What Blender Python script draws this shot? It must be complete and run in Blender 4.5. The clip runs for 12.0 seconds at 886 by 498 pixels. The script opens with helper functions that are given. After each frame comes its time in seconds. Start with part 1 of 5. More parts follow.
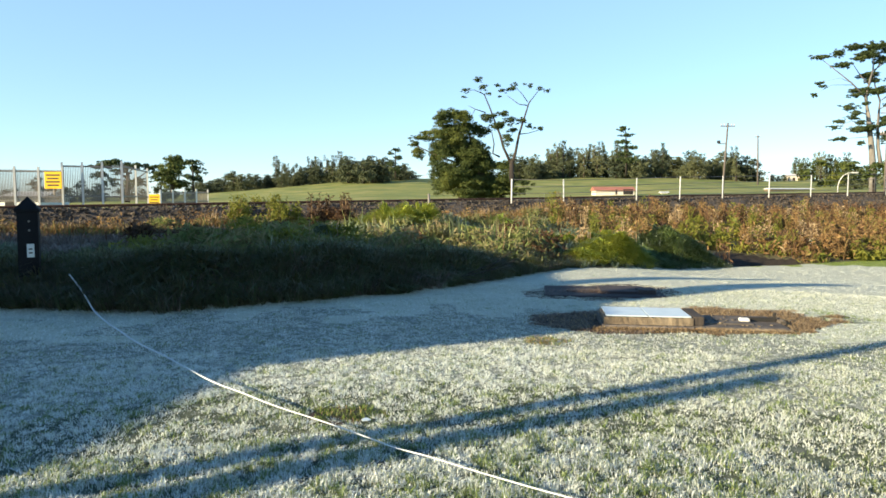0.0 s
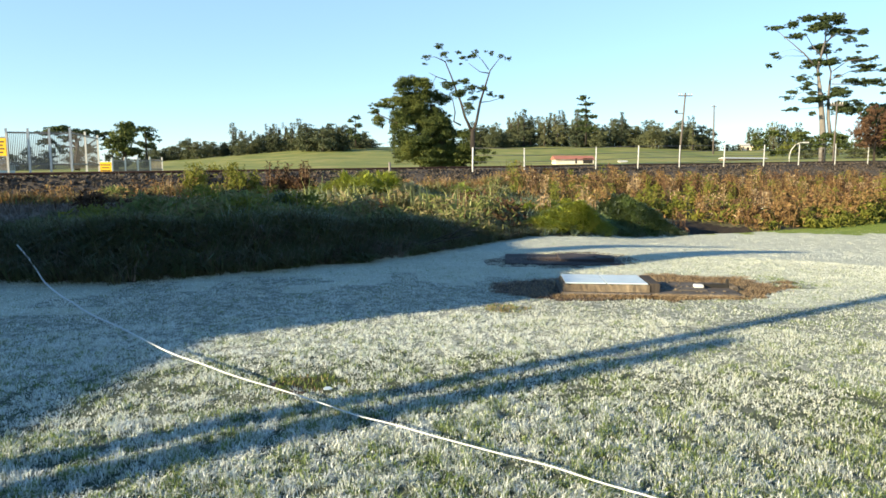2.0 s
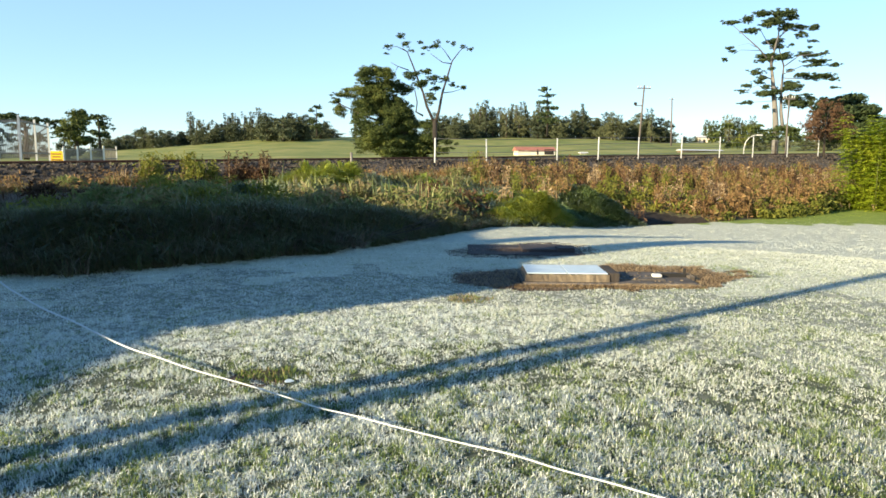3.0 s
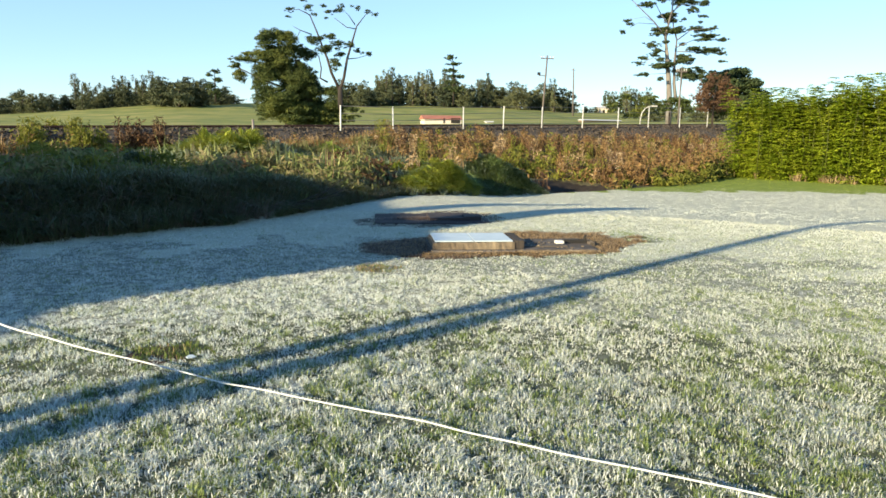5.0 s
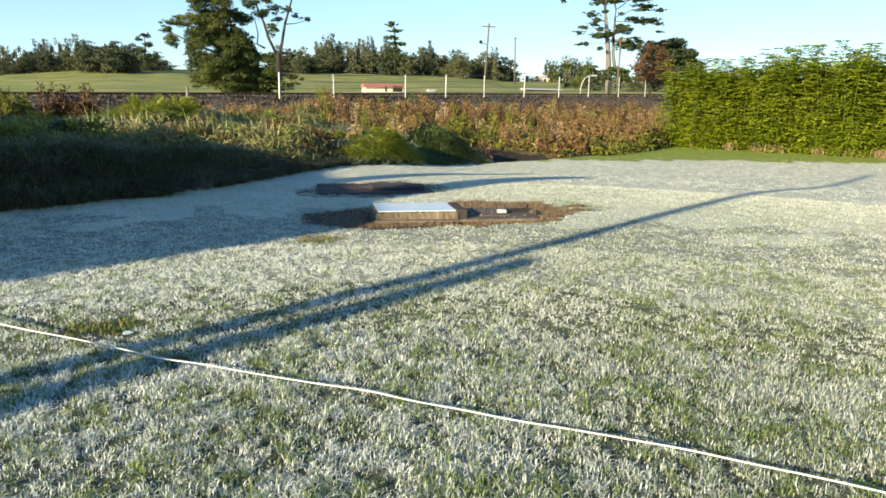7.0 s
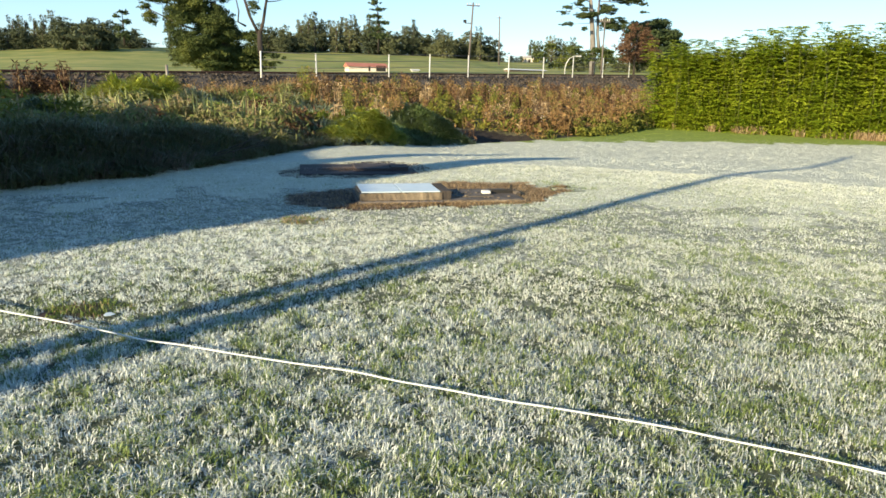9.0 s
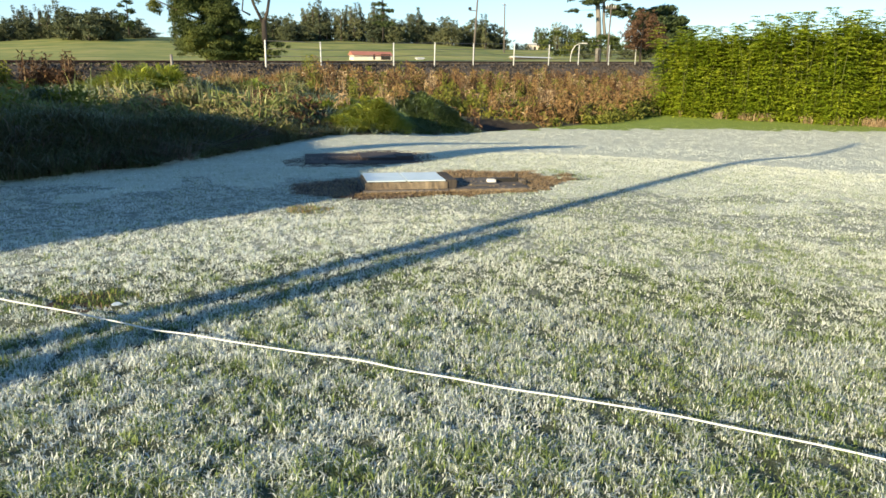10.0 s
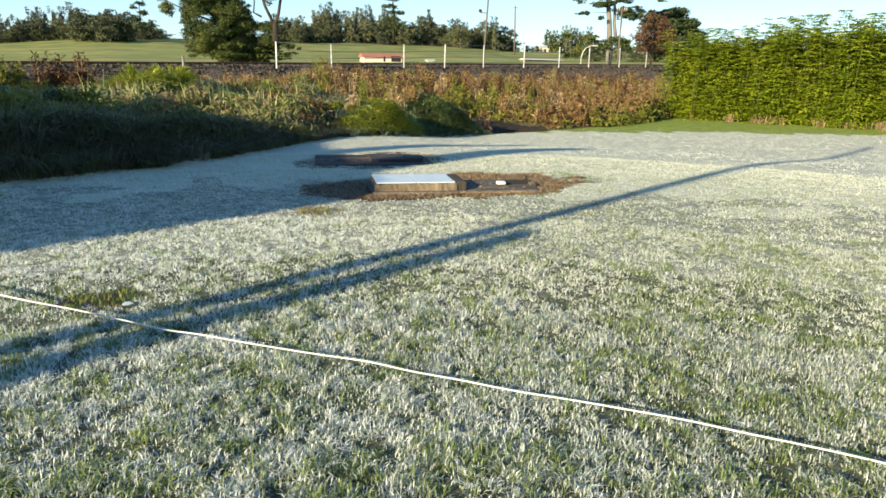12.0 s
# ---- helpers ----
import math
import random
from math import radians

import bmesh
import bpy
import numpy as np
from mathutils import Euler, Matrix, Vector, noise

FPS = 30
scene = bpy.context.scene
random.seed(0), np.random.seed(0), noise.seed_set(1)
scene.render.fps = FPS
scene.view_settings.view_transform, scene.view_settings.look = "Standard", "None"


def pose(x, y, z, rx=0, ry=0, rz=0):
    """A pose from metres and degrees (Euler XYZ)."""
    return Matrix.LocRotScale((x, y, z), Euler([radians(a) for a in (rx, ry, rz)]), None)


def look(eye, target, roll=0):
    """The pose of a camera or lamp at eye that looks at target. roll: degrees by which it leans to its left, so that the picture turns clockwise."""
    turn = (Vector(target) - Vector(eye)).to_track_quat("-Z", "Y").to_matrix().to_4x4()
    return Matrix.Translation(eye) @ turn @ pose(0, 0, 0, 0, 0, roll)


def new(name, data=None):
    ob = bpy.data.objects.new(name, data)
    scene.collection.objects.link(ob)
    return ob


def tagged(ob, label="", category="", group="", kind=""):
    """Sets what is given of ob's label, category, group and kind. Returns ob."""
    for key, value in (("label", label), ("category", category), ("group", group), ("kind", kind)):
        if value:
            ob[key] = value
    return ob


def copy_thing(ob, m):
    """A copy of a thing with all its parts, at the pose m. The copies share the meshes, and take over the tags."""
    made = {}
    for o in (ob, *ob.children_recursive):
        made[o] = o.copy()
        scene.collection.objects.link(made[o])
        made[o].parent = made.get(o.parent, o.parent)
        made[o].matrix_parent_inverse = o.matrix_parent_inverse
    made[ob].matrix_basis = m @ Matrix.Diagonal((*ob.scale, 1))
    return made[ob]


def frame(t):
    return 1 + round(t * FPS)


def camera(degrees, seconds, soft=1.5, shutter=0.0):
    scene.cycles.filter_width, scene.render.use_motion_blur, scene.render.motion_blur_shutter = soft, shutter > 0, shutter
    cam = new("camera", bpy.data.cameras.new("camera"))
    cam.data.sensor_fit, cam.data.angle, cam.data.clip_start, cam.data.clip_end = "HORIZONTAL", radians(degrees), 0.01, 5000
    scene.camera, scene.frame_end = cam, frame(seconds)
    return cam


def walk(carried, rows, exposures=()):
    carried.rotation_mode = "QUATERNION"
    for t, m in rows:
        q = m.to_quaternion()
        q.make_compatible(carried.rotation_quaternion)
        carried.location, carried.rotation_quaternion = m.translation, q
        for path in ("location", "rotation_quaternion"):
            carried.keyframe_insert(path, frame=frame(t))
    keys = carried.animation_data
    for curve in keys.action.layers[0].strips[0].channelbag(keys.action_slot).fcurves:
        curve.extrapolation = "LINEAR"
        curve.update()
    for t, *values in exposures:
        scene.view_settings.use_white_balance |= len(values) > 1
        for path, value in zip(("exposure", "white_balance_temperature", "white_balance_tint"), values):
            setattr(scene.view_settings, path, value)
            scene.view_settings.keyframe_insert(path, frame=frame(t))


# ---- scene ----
cam = camera(66.06, 12.0, soft=1.6)
EYE = 1.6
ROWS = [
    (0.0, 0.000, 0.000, 0.000, 0.00, -4.00, 0.00),
    (0.5, 0.000, 0.005, -0.004, -0.09, -4.17, -0.01),
    (1.0, 0.001, 0.005, -0.006, -0.14, -4.58, -0.02),
    (1.5, -0.001, 0.003, -0.005, -1.39, -5.66, -0.03),
    (2.0, 0.001, 0.010, -0.004, -3.27, -6.61, -0.10),
    (2.5, 0.001, 0.016, -0.005, -4.76, -7.16, -0.17),
    (3.0, 0.004, 0.021, -0.006, -6.44, -7.37, -0.32),
    (5.0, 0.014, 0.030, -0.009, -14.25, -9.90, -0.72),
    (5.5, 0.016, 0.033, -0.009, -15.71, -10.41, -0.85),
    (6.0, 0.014, 0.029, -0.005, -16.98, -10.70, -1.00),
    (6.5, 0.016, 0.032, -0.008, -18.65, -11.80, -0.99),
    (7.0, 0.015, 0.028, -0.006, -19.10, -12.37, -1.00),
    (7.5, 0.016, 0.026, -0.007, -19.93, -13.30, -1.16),
    (9.5, 0.014, 0.029, -0.008, -20.53, -14.16, -1.33),
    (10.0, 0.016, 0.027, -0.007, -20.04, -14.88, -0.97),
    (10.5, 0.015, 0.029, -0.009, -19.75, -15.67, -1.00),
    (11.0, 0.014, 0.029, -0.007, -19.82, -15.05, -0.99),
    (11.5, 0.013, 0.025, -0.006, -19.42, -14.63, -1.06),
    (12.0, 0.014, 0.032, -0.009, -19.26, -14.73, -1.13),
]
walk(cam, [(t, pose(x, y, EYE + z, 90 + pitch, 0, yaw) @ pose(0, 0, 0, 0, 0, -roll)) for t, x, y, z, yaw, pitch, roll in ROWS],
     exposures=[(0.0, 1.20), (2.5, 1.20), (5.0, 1.11), (7.0, 1.07), (12.0, 1.07)])

# ---- light: a clear frosty morning, the sun low behind and to the left ----
SUN_AZ, SUN_EL = 241.0, 17.0
world = bpy.data.worlds.new("sky")
scene.world = world
world.use_nodes = True
wn = world.node_tree
sky = wn.nodes.new("ShaderNodeTexSky")
sky.sky_type = "NISHITA"
sky.sun_disc = False
sky.sun_elevation, sky.sun_rotation = radians(SUN_EL), radians(SUN_AZ)
sky.air_density, sky.dust_density, sky.ozone_density = 0.9, 0.0, 3.0
wn.nodes["Background"].inputs[1].default_value = 0.114
clear = wn.nodes.new("ShaderNodeMix")
clear.data_type = "RGBA"
clear.inputs[0].default_value = 0.45
clear.inputs[7].default_value = (2.0, 3.2, 4.75, 1)
wn.links.new(sky.outputs[0], clear.inputs[6])
# the clear sky deepens towards the zenith
where = wn.nodes.new("ShaderNodeTexCoord")
axes = wn.nodes.new("ShaderNodeSeparateXYZ")
deepen = wn.nodes.new("ShaderNodeMapRange")
deepen.interpolation_type = "SMOOTHSTEP"
deepen.inputs[1].default_value, deepen.inputs[2].default_value = 0.28, 0.85
depth = wn.nodes.new("ShaderNodeMix")
depth.data_type = "RGBA"
depth.inputs[6].default_value = (1.0, 1.02, 0.97, 1)
depth.inputs[7].default_value = (0.10, 0.31, 0.52, 1)
dome = wn.nodes.new("ShaderNodeMix")
dome.data_type, dome.blend_type = "RGBA", "MULTIPLY"
dome.inputs[0].default_value = 1.0
wn.links.new(where.outputs["Generated"], axes.inputs[0])
wn.links.new(axes.outputs[2], deepen.inputs[0])
wn.links.new(deepen.outputs[0], depth.inputs[0])
wn.links.new(clear.outputs[2], dome.inputs[6])
wn.links.new(depth.outputs[2], dome.inputs[7])
wn.links.new(dome.outputs[2], wn.nodes["Background"].inputs[0])
sun = new("sun", bpy.data.lights.new("sun", "SUN"))
sun.data.energy, sun.data.angle, sun.data.color = 5.0, radians(0.6), (1.0, 0.83, 0.53)
to_sun = Vector((math.sin(radians(SUN_AZ)) * math.cos(radians(SUN_EL)), math.cos(radians(SUN_AZ)) * math.cos(radians(SUN_EL)), math.sin(radians(SUN_EL))))
sun.matrix_world = look(to_sun * 60, (0, 0, 0))
rng = np.random.default_rng(7)


# ---- materials ----
def material(name, colours, scale=3.0, rough=0.8, bump=0.0, fine=0.0, island=0.0, piece=0.0, metal=0.0, leaf=0.0, stretch=(1, 1, 1), spec=0.3, detail=4.0):
    """Colours along a ramp, mixed by noise in world metres, a finer grain, and by chance per island or per piece."""
    m = bpy.data.materials.new(name)
    m.use_nodes = True
    nt = m.node_tree
    n, ln = nt.nodes, nt.links
    bsdf = n["Principled BSDF"]
    geo = n.new("ShaderNodeNewGeometry")
    mapping = n.new("ShaderNodeMapping")
    mapping.inputs["Scale"].default_value = stretch
    ln.new(geo.outputs["Position"], mapping.inputs[0])
    noi = n.new("ShaderNodeTexNoise")
    noi.inputs["Scale"].default_value, noi.inputs["Detail"].default_value, noi.inputs["Roughness"].default_value = scale, detail, 0.6
    ln.new(mapping.outputs[0], noi.inputs["Vector"])
    spread = n.new("ShaderNodeMapRange")
    spread.inputs[1].default_value, spread.inputs[2].default_value = 0.3, 0.7
    ln.new(noi.outputs[0], spread.inputs[0])
    value = spread.outputs[0]

    def mix(a, b, k):
        node = n.new("ShaderNodeMix")
        node.inputs[0].default_value = k
        ln.new(a, node.inputs[2])
        ln.new(b, node.inputs[3])
        return node.outputs[0]
    grain = n.new("ShaderNodeTexNoise")
    grain.inputs["Scale"].default_value, grain.inputs["Detail"].default_value = scale * 14, 3
    ln.new(mapping.outputs[0], grain.inputs["Vector"])
    if fine:
        value = mix(value, grain.outputs[0], fine)
    if island:
        value = mix(value, geo.outputs["Random Per Island"], island)
    if piece:
        info = n.new("ShaderNodeObjectInfo")
        value = mix(value, info.outputs["Random"], piece)
    ramp = n.new("ShaderNodeValToRGB")
    el = ramp.color_ramp.elements
    while len(el) < len(colours):
        el.new(0.5)
    for i, c in enumerate(colours):
        el[i].position = i / max(1, len(colours) - 1)
        el[i].color = (*c, 1)
    ln.new(value, ramp.inputs[0])
    ln.new(ramp.outputs[0], bsdf.inputs["Base Color"])
    bsdf.inputs["Roughness"].default_value, bsdf.inputs["Metallic"].default_value = rough, metal
    bsdf.inputs["Specular IOR Level"].default_value = spec
    if bump:
        b = n.new("ShaderNodeBump")
        b.inputs["Strength"].default_value, b.inputs["Distance"].default_value = 0.8, bump
        ln.new(mix(noi.outputs[0], grain.outputs[0], 0.5), b.inputs["Height"])
        ln.new(b.outputs[0], bsdf.inputs["Normal"])
    if leaf:
        tr = n.new("ShaderNodeBsdfTranslucent")
        ln.new(ramp.outputs[0], tr.inputs[0])
        ms = n.new("ShaderNodeMixShader")
        ms.inputs[0].default_value = leaf
        ln.new(bsdf.outputs[0], ms.inputs[1])
        ln.new(tr.outputs[0], ms.inputs[2])
        ln.new(ms.outputs[0], n["Material Output"].inputs[0])
    return m


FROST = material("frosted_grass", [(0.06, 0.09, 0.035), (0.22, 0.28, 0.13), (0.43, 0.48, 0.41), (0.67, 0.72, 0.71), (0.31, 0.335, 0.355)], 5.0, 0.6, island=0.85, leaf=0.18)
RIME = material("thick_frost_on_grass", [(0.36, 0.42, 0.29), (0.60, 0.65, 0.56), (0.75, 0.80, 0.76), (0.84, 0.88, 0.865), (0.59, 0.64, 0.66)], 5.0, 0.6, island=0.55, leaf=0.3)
FAR_FROST = material("far_frosted_grass", [(0.47, 0.485, 0.39), (0.575, 0.595, 0.50), (0.66, 0.685, 0.60), (0.74, 0.76, 0.70)], 1.0, 0.7, island=0.18, leaf=0.2)
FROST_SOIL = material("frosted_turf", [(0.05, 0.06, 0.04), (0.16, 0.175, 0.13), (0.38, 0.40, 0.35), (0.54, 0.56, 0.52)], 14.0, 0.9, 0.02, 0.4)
FAR_SOIL = material("far_frosted_turf", [(0.36, 0.375, 0.28), (0.49, 0.505, 0.41), (0.60, 0.615, 0.53)], 9.0, 0.9, 0.02, 0.4)
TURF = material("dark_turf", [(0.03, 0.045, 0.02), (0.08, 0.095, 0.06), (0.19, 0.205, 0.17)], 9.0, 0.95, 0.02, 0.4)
GREEN_TURF = material("green_turf", [(0.12, 0.18, 0.025), (0.19, 0.25, 0.04), (0.27, 0.31, 0.08)], 2.0, 0.9, 0.02, 0.4)
GREEN = material("green_grass", [(0.10, 0.17, 0.02), (0.22, 0.29, 0.04), (0.36, 0.40, 0.09)], 1.5, 0.6, island=0.5, leaf=0.3)
LAWNGREEN = material("green_lawn_grass", [(0.09, 0.14, 0.035), (0.19, 0.26, 0.08), (0.34, 0.40, 0.18)], 1.5, 0.6, island=0.6, leaf=0.25)
DEEPGREEN = material("deep_green_grass", [(0.02, 0.035, 0.008), (0.08, 0.12, 0.018), (0.20, 0.25, 0.04)], 4.0, 0.6, island=0.6, leaf=0.25)
STRAW = material("dead_grass", [(0.17, 0.11, 0.065), (0.38, 0.27, 0.15), (0.60, 0.47, 0.29)], 4.0, 0.8, island=0.6, leaf=0.25)
SOIL = material("bare_soil", [(0.03, 0.025, 0.025), (0.07, 0.05, 0.04), (0.14, 0.09, 0.06)], 7.0, 0.95, 0.03, 0.4)
# dark soil of the hollow, blackened further for the shade under the bank
SHADESOIL = material("dark_soil_with_shade", [(0.010, 0.009, 0.008), (0.026, 0.021, 0.018), (0.05, 0.04, 0.03)], 5.0, 0.8, 0.04, 0.4)
BANK = material("bank_earth", [(0.05, 0.05, 0.03), (0.10, 0.09, 0.055), (0.08, 0.11, 0.04)], 2.0, 0.95, 0.05, 0.4)
BANKGRASS = material("bank_grass", [(0.07, 0.11, 0.028), (0.15, 0.19, 0.055), (0.21, 0.185, 0.085), (0.30, 0.25, 0.14)], 0.9, 0.7, island=0.5, leaf=0.25)
# darker than bank_grass: part of the bank's shade is in these colours
DARKGRASS = material("shaded_bank_growth", [(0.055, 0.08, 0.03), (0.15, 0.13, 0.07), (0.09, 0.125, 0.046), (0.23, 0.185, 0.115)], 1.6, 0.75, island=0.35, leaf=0.2)
FROSTWEED = material("frosted_weeds", [(0.06, 0.09, 0.04), (0.14, 0.18, 0.09), (0.29, 0.34, 0.25), (0.19, 0.18, 0.11)], 1.1, 0.7, island=0.55, leaf=0.2)
DEADWEED = material("frosted_dead_weeds", [(0.07, 0.05, 0.04), (0.17, 0.12, 0.095), (0.29, 0.235, 0.20), (0.14, 0.14, 0.08)], 1.3, 0.8, island=0.55, leaf=0.15)
# mound grass in two tones: sunlight painted into the first, shade into the second
MOUNDLIT = material("sunlit_mound_grass", [(0.24, 0.32, 0.04), (0.42, 0.46, 0.07), (0.56, 0.54, 0.13)], 1.5, 0.6, island=0.5, leaf=0.35)
MOUNDSHADE = material("frosted_shaded_mound_grass", [(0.07, 0.11, 0.035), (0.14, 0.20, 0.065), (0.26, 0.31, 0.16)], 1.5, 0.6, island=0.5, leaf=0.25)
REED = material("pale_reed", [(0.22, 0.29, 0.07), (0.36, 0.40, 0.14), (0.52, 0.52, 0.28)], 1.5, 0.6, island=0.6, leaf=0.3)
SCRUB = material("rusty_scrub", [(0.035, 0.022, 0.012), (0.16, 0.09, 0.038), (0.31, 0.19, 0.08), (0.14, 0.135, 0.035), (0.23, 0.125, 0.052)], 0.8, 0.8, island=0.45, leaf=0.2)
SCRUBGREEN = material("green_scrub", [(0.08, 0.11, 0.02), (0.18, 0.19, 0.03), (0.30, 0.28, 0.05)], 0.7, 0.7, island=0.5, leaf=0.3)
BAMBOO = material("bamboo_leaf", [(0.05, 0.09, 0.010), (0.20, 0.28, 0.018), (0.37, 0.44, 0.032), (0.53, 0.56, 0.08)], 0.9, 0.5, island=0.4, leaf=0.35)
CULM = material("bamboo_culm", [(0.07, 0.09, 0.02), (0.14, 0.15, 0.04)], 3.0, 0.5)
PASTURE = material("pasture", [(0.06, 0.09, 0.022), (0.15, 0.185, 0.04), (0.27, 0.265, 0.07), (0.38, 0.30, 0.13)], 0.10, 0.9, fine=0.25, detail=8.0)
BALLAST = material("railway_ballast", [(0.03, 0.026, 0.022), (0.09, 0.074, 0.06), (0.21, 0.175, 0.145)], 22.0, 0.9, 0.05, 0.5, island=0.4)
STEEL = material("rusty_rail", [(0.06, 0.03, 0.02), (0.12, 0.06, 0.04)], 8.0, 0.6, metal=0.5)
CONCRETE = material("weathered_concrete", [(0.04, 0.034, 0.03), (0.10, 0.085, 0.072), (0.20, 0.17, 0.14)], 4.0, 0.9, 0.006, 0.4)
# concrete of the far cover, with the shade it lies in painted into the colour
CONCRETE_SHADE = material("shaded_dark_concrete", [(0.02, 0.017, 0.019), (0.05, 0.041, 0.043), (0.10, 0.08, 0.072)], 3.0, 0.85, 0.006, 0.4)
CONCRETE_PALE = material("pale_concrete_riser", [(0.035, 0.028, 0.02), (0.13, 0.10, 0.07), (0.24, 0.19, 0.13), (0.40, 0.33, 0.24)], 5.0, 0.9, 0.012, 0.5)
LID = material("frosted_metal_lid", [(0.46, 0.56, 0.61), (0.55, 0.64, 0.69), (0.64, 0.72, 0.76)], 4.0, 0.45, 0.001, 0.3, spec=0.5)
ROPE = material("white_rope", [(0.54, 0.575, 0.59), (0.68, 0.71, 0.72)], 60.0, 0.85, 0.002, 0.3)
BLACK = material("black_paint", [(0.006, 0.006, 0.007), (0.013, 0.013, 0.014)], 5.0, 0.7, 0.002, 0.3, spec=0.15)
WHITE = material("white_paint", [(0.62, 0.61, 0.56), (0.76, 0.75, 0.70)], 4.0, 0.6, 0.002, 0.3)
GALV = material("galvanised_steel", [(0.19, 0.17, 0.145), (0.28, 0.25, 0.215)], 3.0, 0.55, metal=0.3)
WIRE = material("fence_wire", [(0.10, 0.10, 0.10), (0.16, 0.16, 0.16)], 3.0, 0.6)
YELLOW = material("yellow_sign_paint", [(0.72, 0.42, 0.01), (0.80, 0.48, 0.01)], 3.0, 0.5)
INK = material("sign_ink", [(0.05, 0.04, 0.02), (0.07, 0.05, 0.03)], 3.0, 0.6)
BARK = material("pine_bark", [(0.09, 0.08, 0.074), (0.19, 0.175, 0.16), (0.30, 0.285, 0.265)], 1.5, 0.9, 0.03, 0.4, stretch=(1, 1, 0.25))
DARKBARK = material("dark_bark", [(0.035, 0.028, 0.024), (0.075, 0.062, 0.052)], 1.5, 0.9, 0.03, 0.4, stretch=(1, 1, 0.25))
TIMBER = material("weathered_timber", [(0.10, 0.085, 0.075), (0.20, 0.175, 0.155)], 1.2, 0.9, 0.01, 0.4, stretch=(1, 1, 0.2))
NEEDLE = material("pine_needles", [(0.022, 0.04, 0.016), (0.05, 0.075, 0.026), (0.10, 0.12, 0.04)], 0.5, 0.7, island=0.5, leaf=0.12)
CYPRESS = material("cypress_foliage", [(0.018, 0.031, 0.010), (0.068, 0.094, 0.023), (0.20, 0.21, 0.042)], 0.5, 0.7, island=0.35, leaf=0.12)
WOODS = material("far_tree_foliage", [(0.024, 0.038, 0.028), (0.06, 0.076, 0.042), (0.105, 0.118, 0.055), (0.17, 0.165, 0.08)], 0.06, 0.8, island=0.3, piece=0.5, leaf=0.1)
RUSTBUSH = material("brown_dead_foliage", [(0.04, 0.022, 0.014), (0.09, 0.05, 0.027), (0.15, 0.088, 0.045)], 0.7, 0.8, island=0.5, leaf=0.15)
RUSTLEAF = material("rusty_dead_leaves", [(0.07, 0.04, 0.024), (0.14, 0.08, 0.045), (0.22, 0.13, 0.07)], 0.7, 0.8, island=0.5, leaf=0.2)
REDROOF = material("red_iron_roof", [(0.34, 0.13, 0.09), (0.44, 0.19, 0.13)], 1.0, 0.6)
CREAM = material("cream_weatherboard", [(0.66, 0.58, 0.48), (0.76, 0.68, 0.58)], 1.0, 0.7)
PALEROOF = material("pale_iron_roof", [(0.62, 0.62, 0.60), (0.74, 0.74, 0.72)], 0.5, 0.5)
DARK = material("dark_opening", [(0.02, 0.02, 0.02), (0.04, 0.035, 0.03)], 2.0, 0.8)


# ---- mesh helpers ----
def raw_mesh(name, verts, faces, mat, parent=None, smooth=False):
    """A mesh object from arrays: verts n x 3, faces m x 3 or m x 4."""
    verts, faces = np.asarray(verts, np.float32), np.asarray(faces, np.int32)
    me = bpy.data.meshes.new(name)
    me.vertices.add(len(verts))
    me.vertices.foreach_set("co", verts.ravel())
    k = faces.shape[1]
    me.loops.add(faces.size)
    me.loops.foreach_set("vertex_index", faces.ravel())
    me.polygons.add(len(faces))
    me.polygons.foreach_set("loop_start", np.arange(0, faces.size, k, dtype=np.int32))
    if smooth:
        me.polygons.foreach_set("use_smooth", np.ones(len(faces), bool))
    me.update(calc_edges=True)
    me.materials.append(mat)
    ob = new(name, me)
    if parent:
        ob.parent = parent
    return ob


def part(name, bm, mat, parent=None, label="", bevel=0.0):
    if bevel:
        bmesh.ops.bevel(bm, geom=bm.edges[:], offset=bevel, segments=2, affect="EDGES", profile=0.6)
    me = bpy.data.meshes.new(name)
    bm.to_mesh(me)
    bm.free()
    me.materials.append(mat)
    ob = new(name, me)
    if parent:
        ob.parent = parent
    return tagged(ob, label)


def thing(name, at, label, category, group="", turn=0.0):
    ob = new(name)
    ob.empty_display_size = 0.2
    ob.matrix_basis = pose(*at, 0, 0, turn)
    return tagged(ob, label, category, group)


def box(x, y, z, at=(0, 0, 0), bm=None, turn=0.0):
    """A box x by y by z whose foot is centred at `at`."""
    bm = bm or bmesh.new()
    m = pose(at[0], at[1], at[2] + z / 2, 0, 0, turn) @ Matrix.Diagonal((x, y, z, 1))
    bmesh.ops.create_cube(bm, size=1, matrix=m)
    return bm


def tube(points, radii, sides=8, bm=None):
    """A tapered tube along points."""
    bm = bm or bmesh.new()
    points = [Vector(p) for p in points]
    rings = []
    for i, p in enumerate(points):
        way = (points[min(i + 1, len(points) - 1)] - points[max(i - 1, 0)]).normalized()
        q = way.to_track_quat("Z", "Y")
        rings.append([bm.verts.new(p + q @ Vector((math.cos(a) * radii[i], math.sin(a) * radii[i], 0))) for a in (2 * math.pi * k / sides for k in range(sides))])
    for a, b in zip(rings, rings[1:]):
        for k in range(sides):
            bm.faces.new((a[k], a[(k + 1) % sides], b[(k + 1) % sides], b[k]))
    bm.faces.new(rings[0][::-1])
    bm.faces.new(rings[-1])
    for f in bm.faces:
        f.smooth = True
    return bm


